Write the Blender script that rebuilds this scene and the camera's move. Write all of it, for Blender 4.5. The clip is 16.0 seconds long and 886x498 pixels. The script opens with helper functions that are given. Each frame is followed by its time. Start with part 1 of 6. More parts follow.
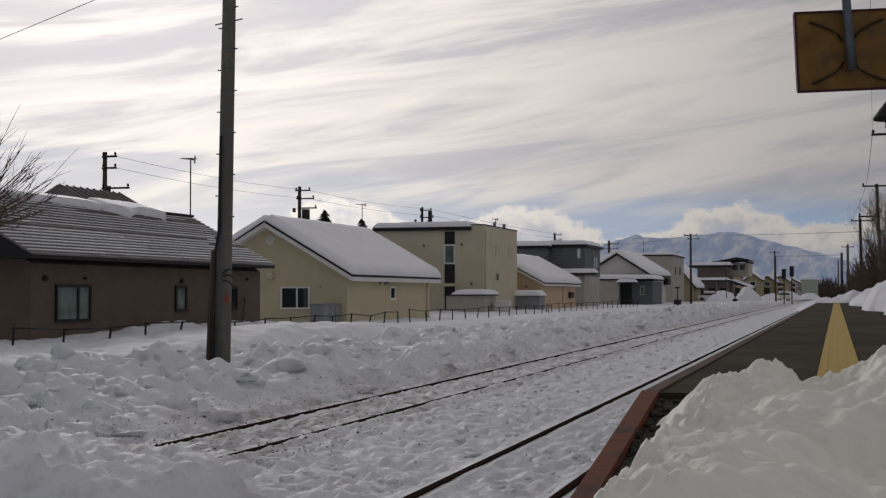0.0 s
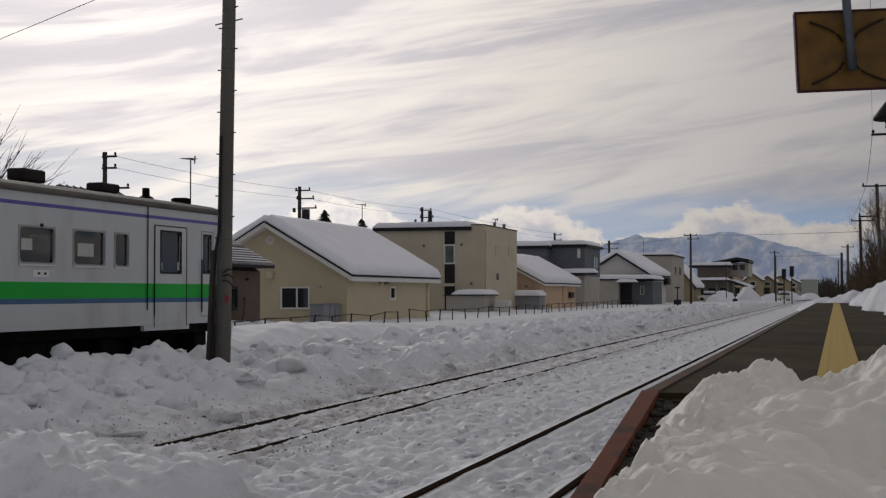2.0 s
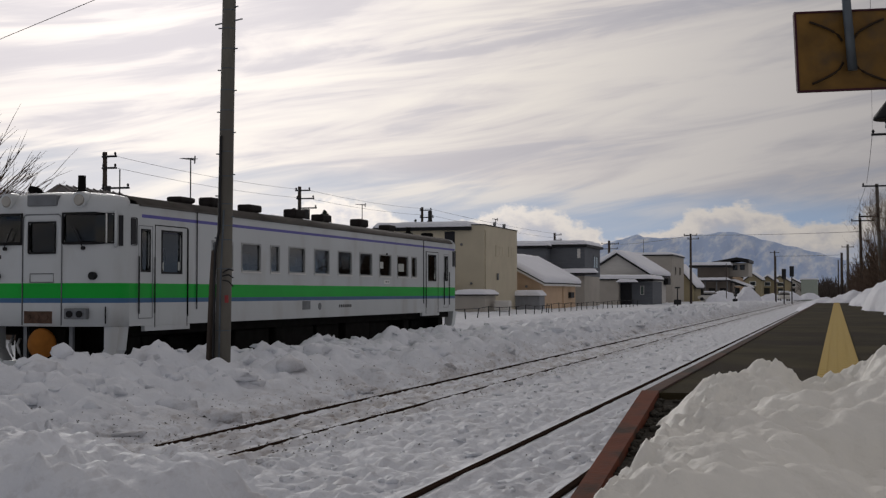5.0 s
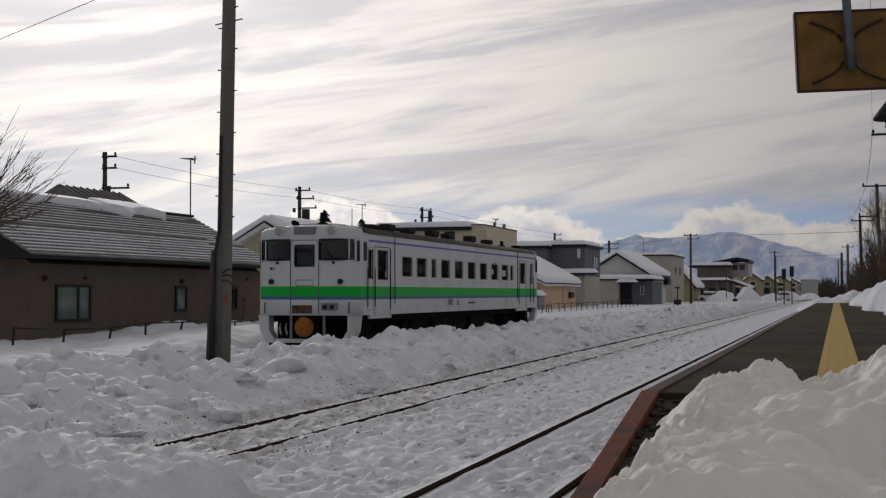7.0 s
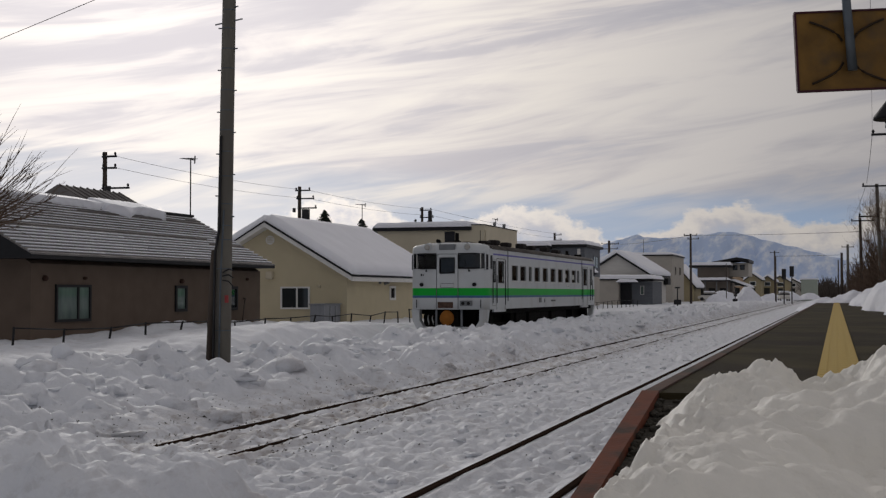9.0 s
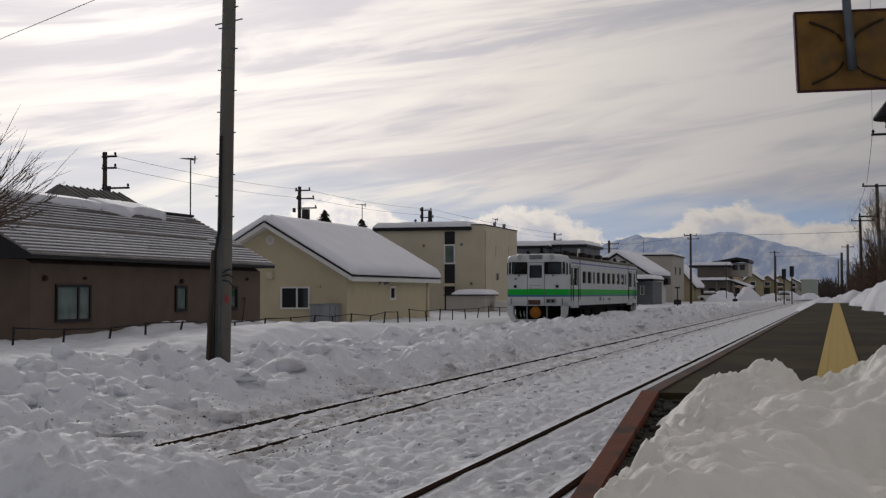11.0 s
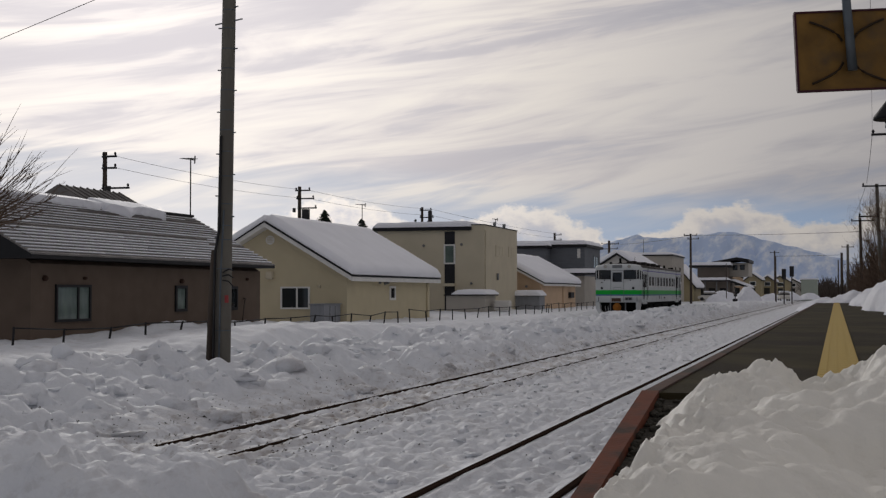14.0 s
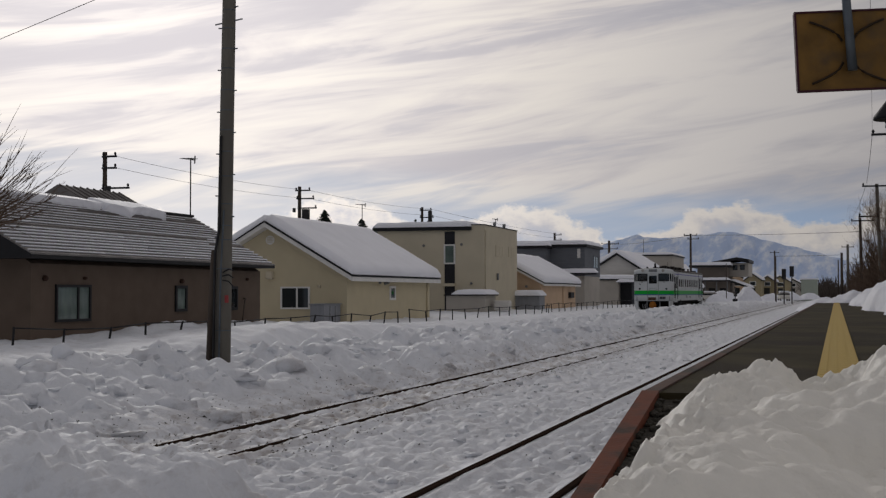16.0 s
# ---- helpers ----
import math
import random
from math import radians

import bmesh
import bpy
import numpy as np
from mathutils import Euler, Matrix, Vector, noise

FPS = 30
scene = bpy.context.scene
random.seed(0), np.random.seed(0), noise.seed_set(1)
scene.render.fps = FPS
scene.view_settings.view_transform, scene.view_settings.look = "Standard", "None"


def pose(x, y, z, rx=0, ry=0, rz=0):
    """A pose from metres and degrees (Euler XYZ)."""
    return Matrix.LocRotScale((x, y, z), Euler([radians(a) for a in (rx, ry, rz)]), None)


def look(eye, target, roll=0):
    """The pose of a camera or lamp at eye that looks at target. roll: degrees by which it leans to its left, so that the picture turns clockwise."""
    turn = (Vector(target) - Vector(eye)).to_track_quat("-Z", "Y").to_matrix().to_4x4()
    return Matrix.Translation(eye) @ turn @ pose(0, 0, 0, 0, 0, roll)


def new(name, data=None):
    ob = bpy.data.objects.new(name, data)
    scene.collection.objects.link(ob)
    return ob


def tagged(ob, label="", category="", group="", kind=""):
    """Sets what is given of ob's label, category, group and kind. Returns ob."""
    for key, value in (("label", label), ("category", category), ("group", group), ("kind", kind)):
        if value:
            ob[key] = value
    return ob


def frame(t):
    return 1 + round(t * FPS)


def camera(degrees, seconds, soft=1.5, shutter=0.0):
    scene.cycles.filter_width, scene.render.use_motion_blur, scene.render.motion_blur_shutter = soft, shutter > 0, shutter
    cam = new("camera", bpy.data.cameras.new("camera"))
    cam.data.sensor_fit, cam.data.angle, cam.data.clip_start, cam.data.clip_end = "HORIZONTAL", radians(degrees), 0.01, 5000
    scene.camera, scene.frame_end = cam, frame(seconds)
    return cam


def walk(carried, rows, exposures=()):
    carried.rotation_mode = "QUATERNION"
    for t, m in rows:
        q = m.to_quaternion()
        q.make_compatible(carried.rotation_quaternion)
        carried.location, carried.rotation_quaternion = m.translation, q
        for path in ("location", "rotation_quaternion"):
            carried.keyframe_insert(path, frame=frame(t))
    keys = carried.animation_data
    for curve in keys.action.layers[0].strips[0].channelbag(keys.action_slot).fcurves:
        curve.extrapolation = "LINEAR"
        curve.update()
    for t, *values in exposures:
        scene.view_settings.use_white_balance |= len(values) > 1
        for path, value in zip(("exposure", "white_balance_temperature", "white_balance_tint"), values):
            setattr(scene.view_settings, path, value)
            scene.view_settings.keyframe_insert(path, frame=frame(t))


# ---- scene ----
cam = camera(37.34, 16.0, soft=1.3)
EYE = (0.0, 0.0, 1.6475)
YAW, PITCH = 16.682, 1.936
AIM = (EYE[0] - math.sin(radians(YAW)) * 100, 100 * math.cos(radians(YAW)), EYE[2] + 100 * math.tan(radians(PITCH)))
walk(cam, [(0.0, look(EYE, AIM, -0.064)), (16.0, look(EYE, AIM, -0.064))], exposures=[(0.0, 0.0), (3.0, 0.02), (6.5, 0.06), (9.0, 0.06), (12.5, 0.03), (15.5, -0.01), (16.0, -0.01)])

# ---------------------------------------------------------------- light
SUN_AZ, SUN_EL = radians(-31.0), radians(17.0)      # azimuth from +y towards +x
SUN_DIR = Vector((math.sin(SUN_AZ) * math.cos(SUN_EL), math.cos(SUN_AZ) * math.cos(SUN_EL), math.sin(SUN_EL)))


def build_world():
    w = bpy.data.worlds.new("sky_world")
    scene.world = w
    w.use_nodes = True
    n, l = w.node_tree.nodes, w.node_tree.links
    n.clear()

    def add(kind, **kw):
        nd = n.new(kind)
        for k, v in kw.items():
            nd.inputs[k].default_value = v
        return nd

    def math_(op, a, b=None, c=None):
        nd = n.new("ShaderNodeMath")
        nd.operation = op
        for i, v in enumerate((a, b, c)):
            if v is None:
                continue
            if isinstance(v, (int, float)):
                nd.inputs[i].default_value = v
            else:
                l.new(v, nd.inputs[i])
        return nd.outputs[0]

    def ramp(x, a, b):
        nd = n.new("ShaderNodeMapRange")
        nd.interpolation_type = "SMOOTHSTEP"
        l.new(x, nd.inputs[0])
        nd.inputs[1].default_value, nd.inputs[2].default_value = a, b
        return nd.outputs[0]

    def mixc(fac, a, b):
        nd = n.new("ShaderNodeMix")
        nd.data_type = "RGBA"
        l.new(fac, nd.inputs[0])
        for i, v in ((6, a), (7, b)):
            if isinstance(v, tuple):
                nd.inputs[i].default_value = (*v, 1)
            else:
                l.new(v, nd.inputs[i])
        return nd.outputs[2]

    def noise3(vec, scale, detail=5.0, rough=0.55, dist=0.0):
        nd = add("ShaderNodeTexNoise", Scale=scale, Detail=detail, Roughness=rough, Distortion=dist)
        l.new(vec, nd.inputs["Vector"])
        return nd.outputs["Fac"]

    tc = n.new("ShaderNodeTexCoord")
    sep = n.new("ShaderNodeSeparateXYZ")
    l.new(tc.outputs["Generated"], sep.inputs[0])
    x, y, z = sep.outputs
    az = math_("ARCTAN2", x, y)
    el = math_("ARCSINE", z)

    def coords(ka, ke, shear=0.0, off=0.0):
        cb = n.new("ShaderNodeCombineXYZ")
        l.new(math_("MULTIPLY", az, ka), cb.inputs[0])
        e2 = math_("ADD", el, math_("MULTIPLY", az, shear))
        l.new(math_("MULTIPLY", e2, ke), cb.inputs[1])
        cb.inputs[2].default_value = off
        return cb.outputs[0]

    sky = n.new("ShaderNodeTexSky")
    sky.sky_type, sky.sun_disc = "NISHITA", False
    sky.sun_elevation, sky.sun_rotation = SUN_EL, SUN_AZ
    sky.air_density, sky.dust_density, sky.ozone_density = 1.0, 0.45, 1.6
    skyc = n.new("ShaderNodeVectorMath")
    skyc.operation = "SCALE"
    up = n.new("ShaderNodeCombineXYZ")
    l.new(x, up.inputs[0])
    l.new(y, up.inputs[1])
    l.new(math_("ADD", math_("MAXIMUM", z, 0.0), 0.35), up.inputs[2])
    l.new(up.outputs[0], sky.inputs[0])
    l.new(sky.outputs[0], skyc.inputs[0])
    skyc.inputs[3].default_value = SKY_STRENGTH

    # high streaked cloud
    st1 = noise3(coords(2.0, 17.0, -0.12, 1.7), 1.0, 4.0, 0.5, 1.1)
    st2 = noise3(coords(5.0, 40.0, -0.16, 4.1), 1.0, 5.0, 0.55, 1.3)
    st3 = noise3(coords(9.0, 95.0, -0.14, 8.3), 1.0, 5.0, 0.6, 0.8)
    streak = math_("ADD", math_("MULTIPLY", st1, 0.52), math_("MULTIPLY", st2, 0.37))
    streak = math_("ADD", streak, math_("MULTIPLY", st3, 0.11))
    high = ramp(math_("ADD", el, math_("MULTIPLY", math_("ADD", az, 0.05), 0.08)), 0.055, 0.079)
    cover = math_("ADD", ramp(streak, 0.44, 0.62), math_("MULTIPLY", high, 0.85))
    cover = math_("MINIMUM", cover, 1.0)
    cover = math_("MULTIPLY", cover, math_("ADD", math_("MULTIPLY", ramp(el, 0.035, 0.09), 0.72), 0.28))
    cover = math_("ADD", math_("MULTIPLY", cover, 0.78), 0.22)
    # light through the cloud falls off away from the sun
    vm = n.new("ShaderNodeVectorMath")
    vm.operation = "DOT_PRODUCT"
    l.new(tc.outputs["Generated"], vm.inputs[0])
    vm.inputs[1].default_value = SUN_DIR
    near = math_("POWER", math_("MAXIMUM", vm.outputs["Value"], 0.0), 12.5)
    glow = math_("ADD", CLOUD_BASE, math_("MULTIPLY", near, CLOUD_GLOW))
    glow = math_("ADD", glow, math_("MULTIPLY", math_("MAXIMUM", x, 0.0), 0.07))
    tone = math_("ADD", 0.80, math_("MULTIPLY", ramp(streak, 0.39, 0.60), 0.30))
    lum = math_("MULTIPLY", glow, tone)
    warm = mixc(ramp(streak, 0.39, 0.60), (0.985, 0.915, 0.935), (1.0, 0.93, 0.86))
    cool = mixc(ramp(streak, 0.39, 0.60), (0.93, 0.905, 0.975), (0.995, 0.943, 0.93))
    cc = mixc(ramp(near, 0.02, 0.55), cool, warm)
    cs = n.new("ShaderNodeVectorMath")
    cs.operation = "SCALE"
    l.new(cc, cs.inputs[0])
    l.new(lum, cs.inputs[3])
    col = mixc(cover, skyc.outputs[0], cs.outputs[0])
    # bank of heaped cloud over the horizon, its top edge swelling with the bearing
    def at_az(ka, ke, seed, det, rough=0.55):
        cb = n.new("ShaderNodeCombineXYZ")
        l.new(math_("MULTIPLY", az, ka), cb.inputs[0])
        l.new(math_("MULTIPLY", el, ke), cb.inputs[1])
        cb.inputs[2].default_value = seed
        return noise3(cb.outputs[0], 1.0, det, rough, 0.0)
    puff = at_az(46.0, 70.0, CUMULUS_SEED, 7.0, 0.6)
    swell = math_("ADD", math_("COSINE", math_("MULTIPLY", math_("ADD", az, 0.080), 42.9)), math_("MULTIPLY", math_("SINE", math_("ADD", math_("MULTIPLY", az, 17.0), 1.0)), 0.4))
    top = math_("ADD", 0.060, math_("MULTIPLY", swell, 0.0115))
    top = math_("ADD", top, math_("MULTIPLY", math_("SUBTRACT", puff, 0.5), 0.036))
    below = math_("SUBTRACT", top, el)
    cum = ramp(below, -0.001, 0.006)
    lit = math_("SUBTRACT", 1.0, ramp(math_("ADD", below, math_("MULTIPLY", math_("SUBTRACT", puff, 0.5), 0.05)), 0.003, 0.034))
    cuc = mixc(lit, (0.84, 0.82, 0.88), (1.24, 1.15, 1.07))
    cus = n.new("ShaderNodeVectorMath")
    cus.operation = "SCALE"
    l.new(cuc, cus.inputs[0])
    l.new(glow, cus.inputs[3])
    thin = math_("SUBTRACT", 1.0, math_("MULTIPLY", ramp(below, 0.014, 0.042), 0.75))
    col = mixc(math_("MULTIPLY", cum, thin), col, cus.outputs[0])
    bg = n.new("ShaderNodeBackground")
    l.new(col, bg.inputs[0])
    out = n.new("ShaderNodeOutputWorld")
    l.new(bg.outputs[0], out.inputs[0])


SKY_STRENGTH, CLOUD_BASE, CLOUD_GLOW = 0.085, 0.285, 0.83
CUMULUS_SEED = 3.0
build_world()
sun = new("sun", bpy.data.lights.new("sun", "SUN"))
sun.data.energy, sun.data.angle, sun.data.color = 0.4, radians(12), (1.0, 0.97, 0.93)
sun.matrix_world = look(SUN_DIR * 50, (0, 0, 0))


# ---------------------------------------------------------------- materials
def mat(name, color, rough=0.7, metal=0.0, var=0.25, scale=3.0, bump=0.0, bscale=40.0, second=None, smix=(0.5, 0.7), sscale=1.0,
        spec=0.22, obrand=0.0, stretch=(1, 1, 1)):
    m = bpy.data.materials.new(name)
    m.use_nodes = True
    n, l = m.node_tree.nodes, m.node_tree.links
    b = n["Principled BSDF"]
    b.inputs["Roughness"].default_value, b.inputs["Metallic"].default_value = rough, metal
    b.inputs["Specular IOR Level"].default_value = spec
    tc = n.new("ShaderNodeTexCoord")
    mp = n.new("ShaderNodeMapping")
    mp.inputs["Scale"].default_value = stretch
    l.new(tc.outputs["Object"], mp.inputs[0])

    def nz(sc, det=6.0):
        t = n.new("ShaderNodeTexNoise")
        t.inputs["Scale"].default_value, t.inputs["Detail"].default_value = sc, det
        l.new(mp.outputs[0], t.inputs["Vector"])
        return t.outputs["Fac"]
    hi = tuple(min(1, c * (1 + var)) for c in color)
    lo = tuple(c * (1 - var) for c in color)
    r = n.new("ShaderNodeValToRGB")
    r.color_ramp.elements[0].position, r.color_ramp.elements[1].position = 0.3, 0.7
    r.color_ramp.elements[0].color, r.color_ramp.elements[1].color = (*lo, 1), (*hi, 1)
    l.new(nz(scale), r.inputs[0])
    col = r.outputs[0]
    if second:
        mr = n.new("ShaderNodeMapRange")
        mr.inputs[1].default_value, mr.inputs[2].default_value = smix
        l.new(nz(sscale, 8.0), mr.inputs[0])
        mx = n.new("ShaderNodeMix")
        mx.data_type = "RGBA"
        l.new(mr.outputs[0], mx.inputs[0])
        l.new(col, mx.inputs[6])
        mx.inputs[7].default_value = (*second, 1)
        col = mx.outputs[2]
    if obrand:
        oi = n.new("ShaderNodeObjectInfo")
        hs = n.new("ShaderNodeHueSaturation")
        mr = n.new("ShaderNodeMapRange")
        mr.inputs[3].default_value, mr.inputs[4].default_value = 1 - obrand, 1 + obrand
        l.new(oi.outputs["Random"], mr.inputs[0])
        l.new(mr.outputs[0], hs.inputs["Value"])
        l.new(col, hs.inputs["Color"])
        col = hs.outputs[0]
    l.new(col, b.inputs["Base Color"])
    if bump:
        bp = n.new("ShaderNodeBump")
        bp.inputs["Strength"].default_value, bp.inputs["Distance"].default_value = 1.0, bump
        l.new(nz(bscale, 8.0), bp.inputs["Height"])
        l.new(bp.outputs[0], b.inputs["Normal"])
    return m


def glass_mat(name, tint=(0.02, 0.025, 0.028), rough=0.06):
    m = bpy.data.materials.new(name)
    m.use_nodes = True
    b = m.node_tree.nodes["Principled BSDF"]
    b.inputs["Base Color"].default_value = (*tint, 1)
    b.inputs["Roughness"].default_value = rough
    b.inputs["Specular IOR Level"].default_value = 0.6
    return m


M = {}
M["snow"] = mat("snow", (0.815, 0.835, 0.90), 0.6, var=0.05, scale=1.4, bump=0.012, bscale=30.0, spec=0.3)
M["heap_snow"] = mat("shovelled_snow", (0.87, 0.845, 0.775), 0.6, var=0.05, scale=1.1, bump=0.022, bscale=13.0, spec=0.3)


def dirty_snow():
    """Bluish snow with brown grit worked into it in a belt along the second track."""
    m = mat("trodden_snow", (0.785, 0.808, 0.85), 0.6, var=0.06, scale=2.2, bump=0.02, bscale=17.0, second=(0.60, 0.59, 0.60), smix=(0.60, 0.80), sscale=1.6, spec=0.3)
    n, l = m.node_tree.nodes, m.node_tree.links
    b = n["Principled BSDF"]
    tc, sep = n.new("ShaderNodeTexCoord"), n.new("ShaderNodeSeparateXYZ")
    l.new(tc.outputs["Object"], sep.inputs[0])

    def op(kind, a, b_=0.0):
        nd = n.new("ShaderNodeMath")
        nd.operation = kind
        for k, v in enumerate((a, b_)):
            if isinstance(v, float):
                nd.inputs[k].default_value = v
            else:
                l.new(v, nd.inputs[k])
        return nd.outputs[0]

    def ease(x, a, c):
        nd = n.new("ShaderNodeMapRange")
        nd.interpolation_type = "SMOOTHSTEP"
        l.new(x, nd.inputs[0])
        nd.inputs[1].default_value, nd.inputs[2].default_value = a, c
        return nd.outputs[0]

    def grit(scale, seed):
        mp, t = n.new("ShaderNodeMapping"), n.new("ShaderNodeTexNoise")
        mp.inputs["Location"].default_value = (seed, 0, 0)
        mp.inputs["Scale"].default_value = (1.0, 0.45, 1.0)
        l.new(tc.outputs["Object"], mp.inputs[0])
        l.new(mp.outputs[0], t.inputs["Vector"])
        t.inputs["Scale"].default_value, t.inputs["Detail"].default_value = scale, 8.0
        t.inputs["Roughness"].default_value = 0.65
        return t.outputs["Fac"]
    belt = op("SUBTRACT", 1.0, ease(op("ABSOLUTE", op("ADD", sep.outputs[0], 6.75)), 0.55, 1.7))
    belt = op("MULTIPLY", belt, ease(sep.outputs[1], 10.9, 12.2))
    wide = op("SUBTRACT", 1.0, ease(op("ABSOLUTE", op("ADD", sep.outputs[0], 5.0)), 2.4, 4.2))
    coarse = ease(grit(1.5, 3.0), 0.42, 0.62)
    fine = ease(grit(9.0, 7.0), 0.48, 0.66)
    amount = op("MINIMUM", op("ADD", op("MULTIPLY", belt, op("ADD", op("MULTIPLY", coarse, 0.45), op("MULTIPLY", fine, 0.35))),
                              op("MULTIPLY", wide, op("MULTIPLY", fine, 0.16))), 1.0)
    old = b.inputs["Base Color"].links[0].from_socket
    mx = n.new("ShaderNodeMix")
    mx.data_type = "RGBA"
    l.new(amount, mx.inputs[0])
    l.new(old, mx.inputs[6])
    mx.inputs[7].default_value = (0.27, 0.225, 0.19, 1)
    l.new(mx.outputs[2], b.inputs["Base Color"])
    return m


M["track_snow"] = dirty_snow()
M["roof_snow"] = mat("roof_snow", (0.895, 0.905, 0.955), 0.6, var=0.03, scale=0.7, bump=0.012, bscale=1.5, spec=0.3)
M["rail"] = mat("rail_steel", (0.034, 0.022, 0.017), 0.9, 0.0, spec=0.0, var=0.3, scale=9, bump=0.001)
M["asphalt"] = mat("asphalt", (0.054, 0.044, 0.023), 0.95, spec=0.10, var=0.35, scale=0.9, bump=0.006, bscale=90, second=(0.030, 0.024, 0.017), smix=(0.45, 0.7), sscale=0.5)
M["edge_red"] = mat("rusty_red_edge", (0.19, 0.055, 0.028), 0.8, var=0.25, scale=3, bump=0.004, bscale=30, second=(0.07, 0.04, 0.03), smix=(0.45, 0.66), sscale=3)
M["edge_brown"] = mat("worn_brown_edge", (0.105, 0.058, 0.043), 0.85, var=0.3, scale=2.2, bump=0.004, bscale=30, second=(0.055, 0.042, 0.034), smix=(0.42, 0.62), sscale=1.3)
M["concrete"] = mat("concrete", (0.30, 0.29, 0.27), 0.85, var=0.2, scale=2, bump=0.004, bscale=40, second=(0.18, 0.17, 0.16), smix=(0.5, 0.8), sscale=1.1)
M["pole_concrete"] = mat("pole_concrete", (0.155, 0.146, 0.124), 0.85, var=0.2, scale=4, bump=0.003, bscale=60, second=(0.11, 0.10, 0.09), smix=(0.5, 0.75), sscale=2.0, stretch=(1, 1, 0.25))
M["tactile"] = mat("yellow_tactile", (0.50, 0.36, 0.10), 0.75, var=0.12, scale=5, bump=0.002, bscale=60, second=(0.40, 0.30, 0.12), smix=(0.55, 0.8), sscale=2.5)
M["gravel"] = mat("dark_gravel", (0.06, 0.055, 0.045), 0.9, var=0.5, scale=14, bump=0.03, bscale=18)
M["black_metal"] = mat("dark_metal", (0.03, 0.03, 0.032), 0.5, 0.3, var=0.2)
M["grey_metal"] = mat("grey_metal", (0.20, 0.21, 0.22), 0.5, 0.5, var=0.15)
M["galv"] = mat("galvanised_steel", (0.12, 0.14, 0.16), 0.5, 0.5, var=0.2, scale=5)
M["white_trim"] = mat("white_trim", (0.72, 0.71, 0.68), 0.6, var=0.06)
M["glass"] = glass_mat("window_glass", rough=0.04)
M["wood_dark"] = mat("dark_wood_pole", (0.07, 0.055, 0.045), 0.85, var=0.3, scale=5, stretch=(1, 1, 0.2))


# ---------------------------------------------------------------- builders
def mesh_ob(name, bm, material, smooth=False):
    me = bpy.data.meshes.new(name)
    bm.to_mesh(me)
    bm.free()
    for mm in (material if isinstance(material, (list, tuple)) else [material]):
        me.materials.append(mm)
    if smooth:
        me.shade_smooth()
    return new(name, me)


def part(name, bm, material, parent, label="", smooth=False):
    ob = mesh_ob(name, bm, material, smooth)
    ob.parent = parent
    if label:
        ob["label"] = label
    return ob


def empty(name, x=0, y=0, z=0, rz=0):
    ob = new(name)
    ob.matrix_world = pose(x, y, z, rz=rz)
    return ob


def box(bm, x0, x1, y0, y1, z0, z1, bevel=0.0, mi=0):
    v = [bm.verts.new(p) for p in ((x0, y0, z0), (x1, y0, z0), (x1, y1, z0), (x0, y1, z0), (x0, y0, z1), (x1, y0, z1), (x1, y1, z1), (x0, y1, z1))]
    fs = [bm.faces.new([v[i] for i in q]) for q in ((0, 3, 2, 1), (4, 5, 6, 7), (0, 1, 5, 4), (1, 2, 6, 5), (2, 3, 7, 6), (3, 0, 4, 7))]
    for f in fs:
        f.material_index = mi
    if bevel:
        es = list({e for f in fs for e in f.edges})
        bmesh.ops.bevel(bm, geom=es, offset=bevel, segments=2, profile=0.5, affect="EDGES")
    return bm


def bx(*a, bevel=0.0):
    return box(bmesh.new(), *a, bevel=bevel)


def tube(bm, pts, radii, seg=8, cap=True):
    """A round bar through pts with a radius at each."""
    pts = [Vector(p) for p in pts]
    if isinstance(radii, (int, float)):
        radii = [radii] * len(pts)
    rings = []
    for i, p in enumerate(pts):
        d = (pts[min(i + 1, len(pts) - 1)] - pts[max(i - 1, 0)]).normalized()
        a = d.orthogonal().normalized() if abs(d.z) < 0.99 else Vector((1, 0, 0))
        b = d.cross(a)
        rings.append([bm.verts.new(p + (a * math.cos(k * 2 * math.pi / seg) + b * math.sin(k * 2 * math.pi / seg)) * radii[i]) for k in range(seg)])
    for r0, r1 in zip(rings, rings[1:]):
        for k in range(seg):
            f = bm.faces.new((r0[k], r0[(k + 1) % seg], r1[(k + 1) % seg], r1[k]))
            f.smooth = True
    if cap:
        bm.faces.new(rings[0][::-1])
        bm.faces.new(rings[-1])
    return bm


def prism(bm, poly, axis, a, b, mi=0):
    """Extrudes a polygon of (u, v) along an axis: 'x' takes (y, z), 'y' takes (x, z), 'z' takes (x, y)."""
    def at(u, v, w):
        return {"x": (w, u, v), "y": (u, w, v), "z": (u, v, w)}[axis]
    lo = [bm.verts.new(at(u, v, a)) for u, v in poly]
    hi = [bm.verts.new(at(u, v, b)) for u, v in poly]
    n = len(poly)
    fs = [bm.faces.new((lo[i], lo[(i + 1) % n], hi[(i + 1) % n], hi[i])) for i in range(n)]
    fs += [bm.faces.new(lo[::-1]), bm.faces.new(hi)]
    for f in fs:
        f.material_index = mi
    bmesh.ops.recalc_face_normals(bm, faces=fs)
    return bm


def fbm(x, y, z=0.0, s=1.0, octs=4):
    t, a = 0.0, 0.5
    for _ in range(octs):
        t += a * noise.noise((x * s, y * s, z))
        s, a = s * 2.03, a * 0.5
    return t


